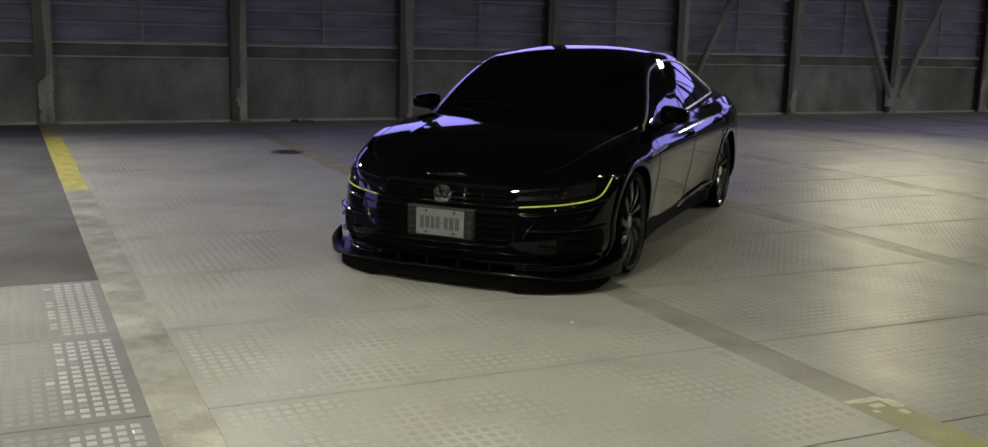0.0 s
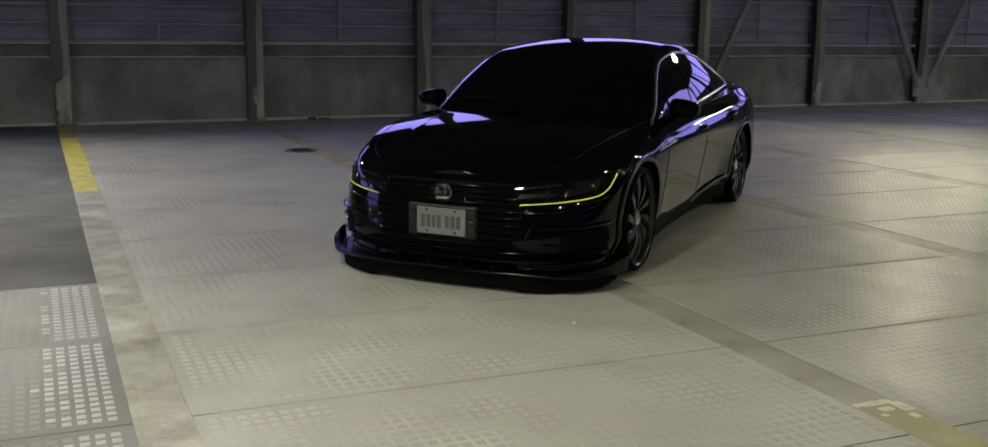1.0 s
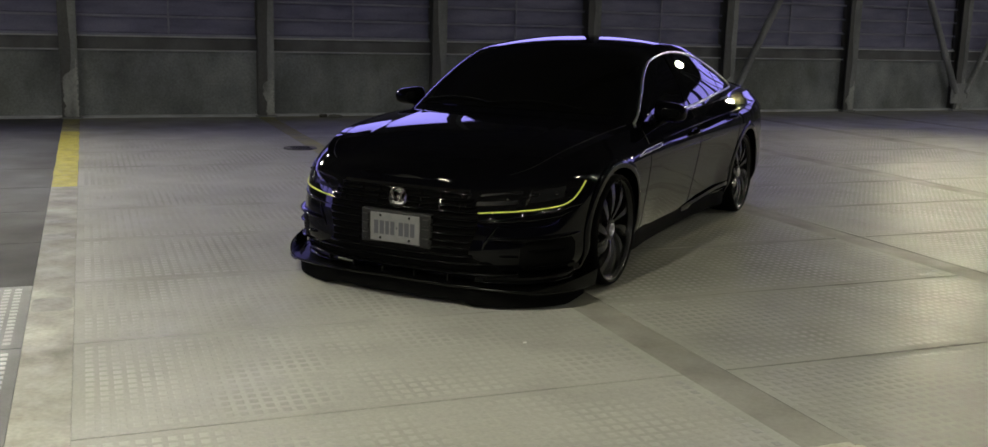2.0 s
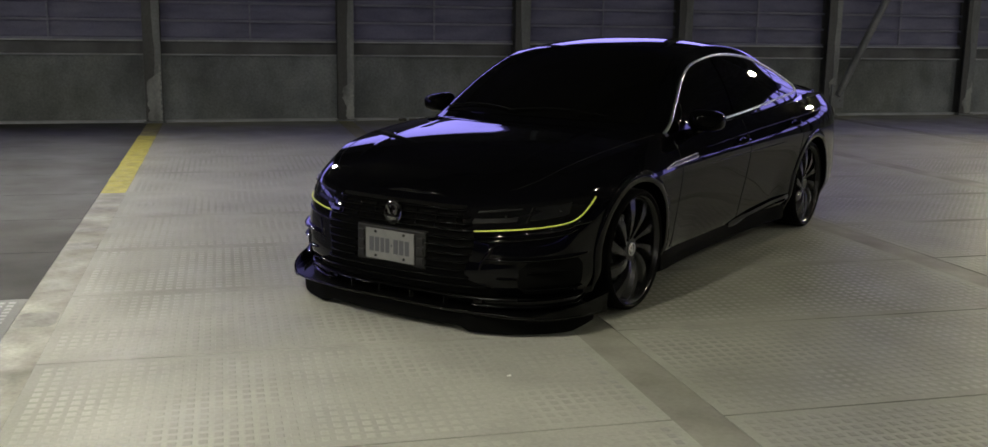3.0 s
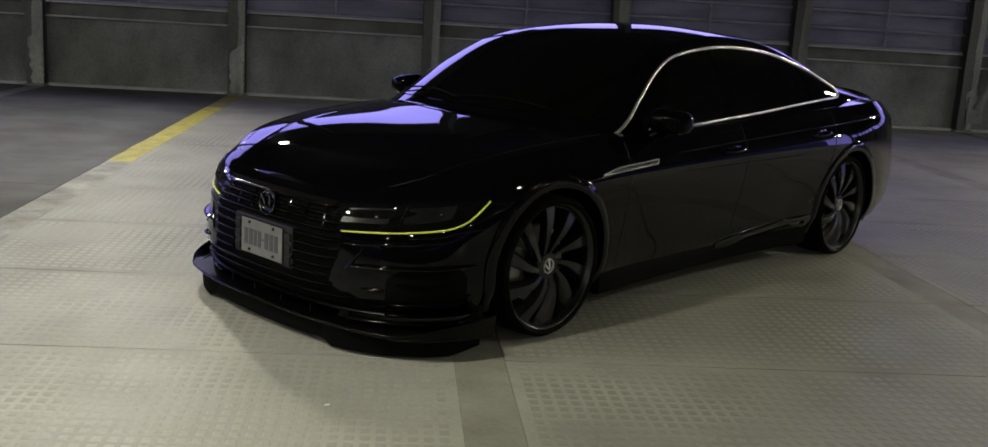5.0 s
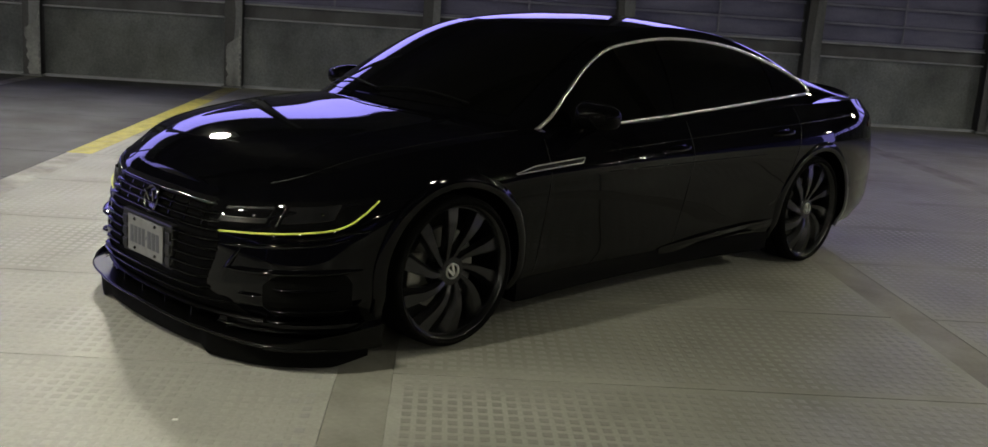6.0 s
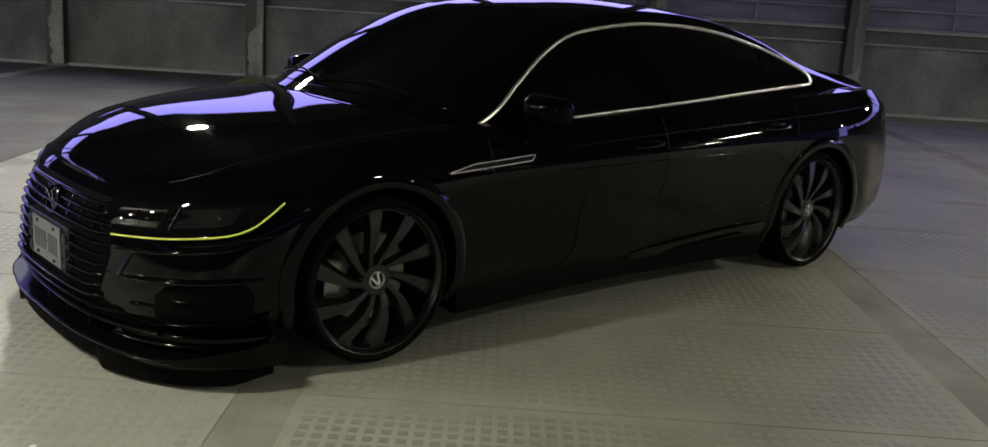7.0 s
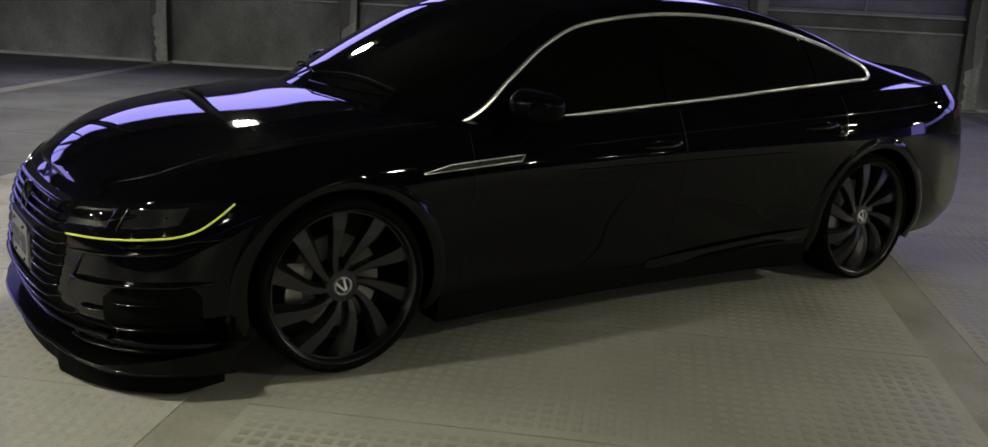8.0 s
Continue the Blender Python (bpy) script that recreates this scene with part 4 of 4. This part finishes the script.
def lip_out(k):
    """How far the lip stands out from the bumper: widest at its corners."""
    return 0.036 + 0.046 * min(1.0, max(0.0, (k - 0.40) / 0.30)) - 0.010 * max(0.0, (k - 0.74) / 0.26)


bm = bmesh.new()
rings = []
for k in np.linspace(0, 1, 44):
    s = S_LIP * k
    o, n = OUTLINE(np.array([s]))[0], outward(np.array([s]))[0]
    out = lip_out(k)
    z = 0.140 - 0.022 * min(1, k * 1.3) + 0.004 * max(0, k - 0.8) / 0.2
    ring = [(o + n * out, z + 0.004), (o + n * (out + 0.006), z - 0.004), (o + n * out, z - 0.010), (o - n * 0.12, z - 0.012), (o - n * 0.12, z + 0.002)]
    rings.append([bm.verts.new((p[0], p[1], zz)) for p, zz in ring])
for a, b in zip(rings, rings[1:]):
    for i in range(5):
        bm.faces.new((a[i], a[(i + 1) % 5], b[(i + 1) % 5], b[i]))
bm.faces.new(rings[-1])
mirrored(bm)
bmesh.ops.recalc_face_normals(bm, faces=bm.faces)
splitter = part("front_splitter", bm, LIP, car, "black front splitter lip with a glossy edge", smooth=30)
bm = bmesh.new()
edge_ = []
for k in np.linspace(0, 0.86, 40):
    o, n = OUTLINE(np.array([S_LIP * k]))[0], outward(np.array([S_LIP * k]))[0]
    p = o + n * (lip_out(k) + 0.003)
    edge_.append(Vector((p[0], p[1], 0.139 - 0.022 * min(1, k * 1.3))))
rod(bm, flip_x(edge_[:0:-1]) + edge_, 0.0045, 10)
part("lip_edge", bm, GLOSS, splitter, smooth=60)
for sgn in (1, -1):
    bm = bmesh.new()
    rings = []
    for k in np.linspace(0.64, 1.0, 16):
        o, n = OUTLINE(np.array([S_LIP * k]))[0], outward(np.array([S_LIP * k]))[0]
        t = (k - 0.64) / 0.36
        a, b = o + n * (lip_out(k) + 0.004), o + n * (lip_out(k) - 0.003)
        lo, hi = 0.108, 0.122 + 0.004 * t + 0.078 * t ** 0.85
        lean = n * 0.012 * t
        rings.append([bm.verts.new((sgn * p[0], p[1], z)) for p, z in ((a, lo), (a + lean, hi), (b + lean, hi), (b, lo))])
    for p, q in zip(rings, rings[1:]):
        for i in range(4):
            bm.faces.new((p[i], p[(i + 1) % 4], q[(i + 1) % 4], q[i]))
    bm.faces.new(rings[0])
    bm.faces.new(rings[-1])
    bmesh.ops.recalc_face_normals(bm, faces=bm.faces)
    part("winglet", bm, WINGLET, splitter)
    for x in (0.10, 0.30, 0.50):
        p = at_x(x, 0.17, 0.012)
        q = p if sgn > 0 else flip_x([p])[0]
        bm = bmesh.new()
        box(bm, q.x - 0.004, q.x + 0.004, q.y - 0.012, q.y + 0.02, 0.130, 0.172, 0.001)
        part("splitter_strut", bm, SATIN, splitter)

# black strip under the lip, deeper towards its ends
bm = bmesh.new()
rings = []
for k in np.linspace(0, 0.97, 48):
    s = S_LIP * k
    o, n = OUTLINE(np.array([s]))[0], outward(np.array([s]))[0]
    side = min(1.0, max(0.0, (k - 0.36) / 0.05))
    low = 0.045 - 0.018 * side + 0.035 * max(0.0, (k - 0.85) / 0.12)
    out = 0.012 + 0.022 * side
    ring = [(o + n * out, 0.125), (o + n * (out - 0.008), low), (o + n * (out - 0.035), low), (o + n * (out - 0.05), 0.118)]
    rings.append([bm.verts.new((p[0], p[1], zz)) for p, zz in ring])
for a, b in zip(rings, rings[1:]):
    for i in range(4):
        bm.faces.new((a[i], a[(i + 1) % 4], b[(i + 1) % 4], b[i]))
bm.faces.new(rings[-1])
mirrored(bm)
bmesh.ops.recalc_face_normals(bm, faces=bm.faces)
part("under_lip_strip", bm, MESH, splitter, "matt black strip under the lip", smooth=30)

# side skirts with a rising fin before the rear wheel
for sgn in (1, -1):
    bm = bmesh.new()
    rings = []
    for y in np.linspace(0.40, 2.44, 40):
        x = at_y(y, 0.25)[0]
        lift = 0.012 * math.sin(math.pi * (y - 0.4) / 2.04)
        e = min(1.0, (y - 0.40) / 0.12, (2.44 - y) / 0.10)
        ring = [(x - 0.012, 0.245), (x - 0.008 + 0.006 * e, 0.228), (x - 0.010 + 0.010 * e, 0.170 + lift), (x - 0.012 + 0.014 * e, 0.140 + lift), (x - 0.02 + 0.012 * e, 0.130 + lift), (x - 0.14, 0.132 + lift)]
        rings.append([bm.verts.new((sgn * xx, y, zz)) for xx, zz in ring])
    for a, b in zip(rings, rings[1:]):
        for i in range(6):
            bm.faces.new((a[i], a[(i + 1) % 6], b[(i + 1) % 6], b[i]))
    bm.faces.new(rings[0])
    bm.faces.new(rings[-1])
    bmesh.ops.recalc_face_normals(bm, faces=bm.faces)
    skirt = part("side_skirt", bm, MESH, car, "black side skirt", smooth=30)
    bm = bmesh.new()
    rings = []
    for y in np.linspace(1.45, 2.42, 24):
        k = (y - 1.45) / 0.97
        top = 0.255 + 0.070 * k ** 0.8
        x = at_y(y, top)[0]
        e = min(1, 3 * k, 8 * (1 - k))
        ring = [(x - 0.006, top), (x + 0.014 * e, top - 0.006), (x + 0.016 * e, top - 0.028), (x - 0.008, top - 0.055)]
        rings.append([bm.verts.new((sgn * xx, y, zz)) for xx, zz in ring])
    for a, b in zip(rings, rings[1:]):
        for i in range(4):
            bm.faces.new((a[i], a[(i + 1) % 4], b[(i + 1) % 4], b[i]))
    bm.faces.new(rings[0])
    bm.faces.new(rings[-1])
    bmesh.ops.recalc_face_normals(bm, faces=bm.faces)
    part("skirt_fin", bm, GLOSS, skirt, smooth=30)

# ---- flanks: vent, handles, mirrors, gaps ----
for sgn in (1, -1):
    def v_low(y):
        return 0.722 + 0.055 * (y - 0.29)

    vent = part("fender_vent", (lambda b_: (lifted(b_, [side_copy([at_y(y, v_low(y) + (0.004 + 0.016 * min(1, (y - 0.29) / 0.12)) * j / 4) for j in range(5)], sgn) for y in np.linspace(0.291, 0.735, 20)], 0.004), b_)[1])(bmesh.new()), VENT_FILL, car, "brushed dark metal wedge vent with thin chrome frame behind the front wheel", smooth=40)
    up = [at_y(y, v_low(y) + 0.021 * min(1, 0.15 + (y - 0.29) / 0.14), 0.005) for y in np.linspace(0.291, 0.735, 20)]
    lo = [at_y(y, v_low(y), 0.005) for y in np.linspace(0.715, 0.291, 20)]
    bm = bmesh.new()
    rod(bm, side_copy(up + lo, sgn), 0.0017, 6, closed=True)
    part("vent_frame", bm, CHROME, vent, smooth=40)
    for y0, z0 in ((1.33, 0.768), (2.30, 0.808)):
        pts = [at_y(y0 + 0.20 * k, z0 + 0.008 * k, 0.006 + 0.030 * math.sin(math.pi * min(1, max(0, k))) ** 0.5) for k in np.linspace(0, 1, 14)]
        bm = bmesh.new()
        rod(bm, side_copy(pts, sgn), 0.011, 8, squash=0.8)
        handle = part("door_handle", bm, PAINT, car, "black pull-type door handle", smooth=50)
        bm = bmesh.new()
        made = bmesh.ops.create_uvsphere(bm, u_segments=20, v_segments=10, radius=1.0)["verts"]
        c = at_y(y0 + 0.10, z0, -0.002)
        bmesh.ops.scale(bm, vec=(0.006, 0.085, 0.032), verts=made)
        bmesh.ops.translate(bm, vec=(sgn * c[0], c[1], c[2]), verts=made)
        part("handle_cup", bm, PAINT, handle, smooth=60)
    # sharp line along the doors, over the handles
    bm = bmesh.new()
    rod(bm, side_copy([at_y(y, 0.788 + 0.042 * (y - 1.0), -0.0050) for y in np.linspace(0.80, 3.45, 60)], sgn), lambda t: 0.004 + 0.0026 * min(1.0, 8 * t, 8 * (1 - t)), 20)
    part("body_crease", bm, PAINT, car, smooth=60)
    # softer fold across both doors under the handles
    bm = bmesh.new()
    rod(bm, side_copy([at_y(y, 0.692 + 0.006 * (y - 1.0), -0.0046) for y in np.linspace(0.80, 2.34, 44)], sgn), lambda t: 0.003 + 0.0032 * min(1.0, 9 * t, 9 * (1 - t)), 20)
    part("body_crease", bm, PAINT, car, smooth=60)
    # mirror: shell, glass and foot
    shell = bmesh.new()
    made = bmesh.ops.create_uvsphere(shell, u_segments=28, v_segments=18, radius=1.0)["verts"]
    for v in made:
        v.co = Vector((math.copysign(abs(v.co.x) ** 0.6, v.co.x) * 0.102, (v.co.y if v.co.y < 0 else v.co.y * 0.55) * 0.115, math.copysign(abs(v.co.z) ** 0.6, v.co.z) * 0.061 * (1 - 0.15 * v.co.x)))
    bmesh.ops.transform(shell, matrix=pose(sgn * 0.935, 0.770, 0.952, 0, sgn * 4, sgn * 12) @ Matrix.Diagonal((sgn, 1, 1, 1)), verts=made)
    if sgn < 0:
        bmesh.ops.reverse_faces(shell, faces=shell.faces)
    mirror_ = part("wing_mirror", shell, MIRROR_SHELL, car, "gloss black wing mirror", smooth=70)
    bm = bmesh.new()
    rod(bm, side_copy([Vector((0.79, 0.76, 0.865)), Vector((0.85, 0.765, 0.872)), Vector((0.92, 0.77, 0.905))], sgn), lambda t: 0.024 - 0.006 * t, 10, squash=1.6)
    part("mirror_foot", bm, GLOSS, mirror_, smooth=50)
    # shut lines of the doors and the bonnet
    for y0, y1, z0, z1 in ((0.487, 0.515, 0.26, 0.855), (1.545, 1.575, 0.26, 0.895), (2.36, 2.62, 0.40, 0.935)):
        bm = bmesh.new()
        pts = []
        for k in np.linspace(0, 1, 24):
            y = y0 + (y1 - y0) * (k if y1 - y0 < 0.1 else k ** 0.5)
            pts.append(at_y(y, z0 + (z1 - z0) * k, 0.0))
        rod(bm, side_copy(pts, sgn), 0.0022, 5)
        part("shut_line", bm, SATIN, car)
    bm = bmesh.new()
    pts = []
    for y in np.linspace(-0.66, 0.42, 40):
        xe, _ = edge_at(y)
        x = xe * 0.93
        pts.append(Vector((x, y, top_z(x, y))))
    rod(bm, side_copy(pts, sgn), 0.0022, 5)
    part("shut_line", bm, SATIN, car)
    # rear lamp wrap
    sa, sb = s_at_y(3.50), s_at_y(3.78)
    bm = bmesh.new()
    lifted(bm, [side_copy([skin(sa + (sb - sa) * k, 0.80 + 0.02 * k + (0.085 * (0.35 + 0.65 * k)) * j / 5) for j in range(6)], sgn) for k in np.linspace(0, 1, 14)], 0.003)
    part("tail_lamp", bm, TAIL_RED, car, "dark red unlit tail lamp", smooth=40)

# boot spoiler
bm = bmesh.new()
rings = []
for x in np.linspace(-0.66, 0.66, 45):
    k = abs(x) / 0.66
    y = 3.70 - 0.13 * k ** 2.5
    z = top_z(min(abs(x), 0.66), y - 0.02) + 0.004
    h = 0.034 * (1 - k ** 6) + 0.004
    ring = [(y - 0.16, z - 0.012), (y - 0.06, z + 0.35 * h), (y + 0.015, z + h), (y + 0.022, z + h - 0.006), (y + 0.0, z - 0.012)]
    rings.append([bm.verts.new((x, yy, zz)) for yy, zz in ring])
for a, b in zip(rings, rings[1:]):
    for i in range(5):
        bm.faces.new((a[i], a[(i + 1) % 5], b[(i + 1) % 5], b[i]))
bm.faces.new(rings[0])
bm.faces.new(rings[-1])
bmesh.ops.recalc_face_normals(bm, faces=bm.faces)
part("boot_spoiler", bm, GLOSS, car, "gloss black boot lid spoiler", smooth=35)

# wipers at the foot of the windscreen
for x0, x1, q0 in ((-0.66, -0.05, 0.012), (-0.10, 0.50, 0.012)):
    bm = bmesh.new()
    pts = []
    for k in np.linspace(0, 1, 14):
        x = x0 + (x1 - x0) * k
        p = cabin_top(0.030 + 0.012 * math.sin(math.pi * k), min(1, abs(x) / 0.73))
        pts.append(Vector((x, p[1] - 0.012, p[2] + 0.010)))
    rod(bm, pts, 0.005, 6)
    wiper = part("wiper", bm, MESH, car, "black wiper at the foot of the windscreen", smooth=40)

# ---- floor: ribbed panels, smooth strips, joints and paint ----
PU, PV, GAP, STRIP_W, SHEAR = 2.631, 1.136, 0.010, 0.209, -0.0125
U0, V0 = 0.379, -1.007      # right edge of one strip, one joint


def slant(u, v):
    return (u + SHEAR * v, v)


def stud_panel(studs, base, wear=0, top=STUD, polished=0):
    """A panel of the floor, flat or with rows of low worn studs; polished: how many rows at its edge carry lamp glare
    in their colour.
    """
    bm = bmesh.new()
    w, d = PU - STRIP_W, PV
    g = GAP / 2

    def quad(u0, u1, v0, v1, z, walls=0.0, mat=0):
        lo = [bm.verts.new((*slant(a, b), z)) for a, b in ((u0, v0), (u1, v0), (u1, v1), (u0, v1))]
        f = bm.faces.new(lo)
        f.material_index = mat
        if walls:
            e = 0.004 if walls > 0.01 else 0.005
            base = [bm.verts.new((*slant(a, b), z - walls)) for a, b in ((u0 - e, v0 - e), (u1 + e, v0 - e), (u1 + e, v1 + e), (u0 - e, v1 + e))]
            for i in range(4):
                bm.faces.new((base[i], base[(i + 1) % 4], lo[(i + 1) % 4], lo[i])).material_index = mat
    quad(0.002, w - 0.002, g, d - g, 0.0, 0.02)
    if studs:
        nu, nv = 44, 17
        for i in range(nu):
            for j in range(nv):
                jitter = random.Random(i * 51 + j * 7 + wear).uniform(-1.2, 1.2)
                cu, cv = 0.04 + (w - 0.08) * (i + 0.5) / nu, 0.05 + (d - 0.1) * (j + 0.5) / nv
                quad(cu - 0.012, cu + 0.012, cv - 0.0145, cv + 0.0145, 0.001, 0.001, 2 if nu - 1 - i + jitter < polished else 1)
    me = bpy.data.meshes.new("floor_panel")
    bm.to_mesh(me)
    bm.free()
    me.materials.append(base)
    me.materials.append(top)
    me.materials.append(GLARE_STUD)
    return me


floor = part("floor", boxes((-60, 70, -60, 60, -0.3, -0.012)), JOINT)
floor.matrix_world = FLOOR
tagged(floor, "grey concrete parking floor of panels with rows of dark worn studs and smooth strips between", "floor", kind="structure")
studded = [stud_panel(True, CONCRETE, w_) for w_ in range(4)]
shiny = [stud_panel(True, MID_CONCRETE, w_, DULL_STUD, 4) for w_ in range(4)]
grimy = [stud_panel(True, GRIMY_CONCRETE, w_, DARK_STUD) for w_ in range(4)]
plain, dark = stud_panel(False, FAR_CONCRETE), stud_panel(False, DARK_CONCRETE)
strip_me = bpy.data.meshes.new("floor_strip")
bm = bmesh.new()
for v_ in (0,):
    g = 0.0
    q = [bm.verts.new((*slant(a, b), -0.002)) for a, b in ((-STRIP_W + g, 0), (-g, 0), (-g, PV), (-STRIP_W + g, PV))]
    bm.faces.new(q)
bm.to_mesh(strip_me)
bm.free()
strip_me.materials.append(STRIP)
pale_me = strip_me.copy()
pale_me.materials.clear()
pale_me.materials.append(PALE_STRIP)
far_bm, far_strip, far_dark = bmesh.new(), bmesh.new(), bmesh.new()
for i in range(-13, 15):
    for j in range(-22, 12):
        u, v = U0 + i * PU, V0 + j * PV
        at = Matrix.Translation((u + SHEAR * (v - V0), v, 0))
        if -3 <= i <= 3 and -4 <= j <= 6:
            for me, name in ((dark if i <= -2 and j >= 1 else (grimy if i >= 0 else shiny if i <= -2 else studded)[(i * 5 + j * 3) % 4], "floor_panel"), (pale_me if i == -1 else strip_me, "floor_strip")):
                ob = new(name, me)
                ob.parent = floor
                ob.matrix_local = at
        else:
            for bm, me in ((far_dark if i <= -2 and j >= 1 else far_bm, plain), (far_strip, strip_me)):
                vs = [bm.verts.new(at @ p.co) for p in me.vertices]
                for f in me.polygons:
                    bm.faces.new([vs[q] for q in f.vertices])
tagged(part("far_floor_panels", far_bm, FAR_CONCRETE, floor), kind="stuff")
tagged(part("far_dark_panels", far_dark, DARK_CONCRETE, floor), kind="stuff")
tagged(part("far_floor_strips", far_strip, STRIP, floor), kind="stuff")


def paint_line(i, v0, v1, width, label, paint=YELLOW, shift=0.0):
    """A painted line along strip i of the floor."""
    bm = bmesh.new()
    n = max(2, int((v1 - v0) / 0.25))
    rnd = random.Random(i * 7 + 3)
    u = U0 + i * PU - STRIP_W / 2 + shift
    rows_ = []
    for k in range(n + 1):
        v = v0 + (v1 - v0) * k / n
        c = u + SHEAR * (v - V0)
        rows_.append([bm.verts.new((c + s_ * (width / 2 + rnd.uniform(-0.006, 0.004)), v, 0.002)) for s_ in (-1, 1)])
    for a, b in zip(rows_, rows_[1:]):
        bm.faces.new((a[0], a[1], b[1], b[0]))
    ob = part("painted_line", bm, paint)
    ob.matrix_world = FLOOR
    tagged(ob, label, "line", "yellow floor lines", "structure")


paint_line(-1, 3.53, 7.9, 0.209, "worn yellow painted bay line on the concrete floor")
paint_line(-1, 7.9, 9.5, 0.209, "half worn-off yellow bay line near the wall", WORN_YELLOW)
paint_line(0, 4.2, 9.65, 0.20, "faded yellow painted bay line on the concrete floor", FADED)
paint_line(0, -9.0, -2.99, 0.21, "faded yellow painted bay line with peeling end", FADED)


def floor_patch(u, v, du, dv, label, mat):
    """A thin repair patch or stain that lies on the floor, with a wavering edge."""
    rnd = random.Random(int(u * 100) + int(v * 10))
    bm = bmesh.new()
    ring = []
    for k in range(28):
        a = 2 * math.pi * k / 28
        c, s_ = math.cos(a), math.sin(a)
        e = (abs(c) ** 6 + abs(s_) ** 6) ** (-1 / 6)
        ring.append(bm.verts.new((u + c * e * du * rnd.uniform(0.93, 1.03), v + s_ * e * dv * rnd.uniform(0.9, 1.05), 0.003 + 0.02 * du if mat is PEELING else 0.0012)))
    bm.faces.new(ring)
    ob = part("floor_patch", bm, mat)
    ob.matrix_world = FLOOR
    return tagged(ob, label, "patch", "floor patches", "structure")


for u, v, du, dv in ((-2.395, 1.95, 0.10, 0.06), (-2.385, 1.42, 0.10, 0.10), (-2.365, -0.30, 0.10, 0.13), (-2.40, 2.80, 0.09, 0.05)):
    floor_patch(u, v, du, dv, "dark grey repair patch across the smooth floor strip", PATCH)

for u, v, du, dv in ((0.31, -2.985, 0.075, 0.022), (0.385, -3.045, 0.030, 0.050), (0.22, -2.98, 0.024, 0.018), (0.30, -3.05, 0.034, 0.020), (0.36, -3.14, 0.020, 0.026), (0.25, -3.10, 0.016, 0.014)):
    floor_patch(u, v, du, dv, "pale flaking paint at the end of the faded line", PEELING)

# drain cover sunk flush in the floor
drain = thing("drain_cover", FLOOR @ pose(-0.02, 5.85, 0), "round dark cast-iron drain cover set in the floor", "drain")
bm = bmesh.new()
made = bmesh.ops.create_cone(bm, cap_ends=True, segments=32, radius1=0.19, radius2=0.185, depth=0.008)["verts"]
bmesh.ops.translate(bm, vec=(0, 0, 0.004), verts=made)
part("lid", bm, IRON, drain)
for k in range(-3, 4):
    part("slot", boxes((-0.11, 0.11, k * 0.045 - 0.008, k * 0.045 + 0.008, 0.008, 0.0095)), MESH, drain)

# a crushed drink can and a rag of plastic left at the foot of the wall
can = bmesh.new()
spin(can, [(-0.055, 0.001), (-0.055, 0.026), (-0.05, 0.032), (-0.01, 0.028), (0.02, 0.033), (0.05, 0.032), (0.055, 0.026), (0.055, 0.001)], 20)
bmesh.ops.scale(can, vec=(1, 1, 0.75), verts=can.verts)
litter = part("drink_can", can, IRON, smooth=40)
litter.matrix_world = FLOOR @ pose(0.97, 9.50, 0.0245, 0, 0, 20)
tagged(litter, "dark crushed drink can lying by the wall", "can")
rag = bmesh.new()
bmesh.ops.create_icosphere(rag, subdivisions=3, radius=0.1)
for vv in rag.verts:
    q = noise.noise(vv.co * 14) * 0.03
    vv.co = Vector((vv.co.x * 1.1, vv.co.y * 0.6, max(0.0, vv.co.z * 0.22 + q + 0.015)))
rag_ob = part("plastic_scrap", rag, RAG, smooth=60)
rag_ob.matrix_world = FLOOR @ pose(1.17, 9.50, 0.0, 0, 0, -10)
tagged(rag_ob, "crumpled grey plastic scrap lying by the wall", "litter")

# a torn bit of white paper on the panel before the car
bit = bmesh.new()
ring = [bit.verts.new((0.011 * math.cos(a) * q, 0.008 * math.sin(a) * q, 0.002 + 0.002 * (k % 2))) for k, (a, q) in enumerate((0.9 * j, 0.8 + 0.25 * (j % 3)) for j in range(7))]
bit.faces.new(ring)
made = bmesh.ops.extrude_face_region(bit, geom=bit.faces[:])["geom"]
bmesh.ops.translate(bit, vec=(0, 0, -0.0018), verts=[g for g in made if isinstance(g, bmesh.types.BMVert)])
bmesh.ops.recalc_face_normals(bit, faces=bit.faces)
scrap = part("paper_scrap", bit, PAPER)
scrap.matrix_world = FLOOR @ pose(-0.30, -1.543, 0.0)
tagged(scrap, "tiny torn scrap of white paper on the floor", "litter")
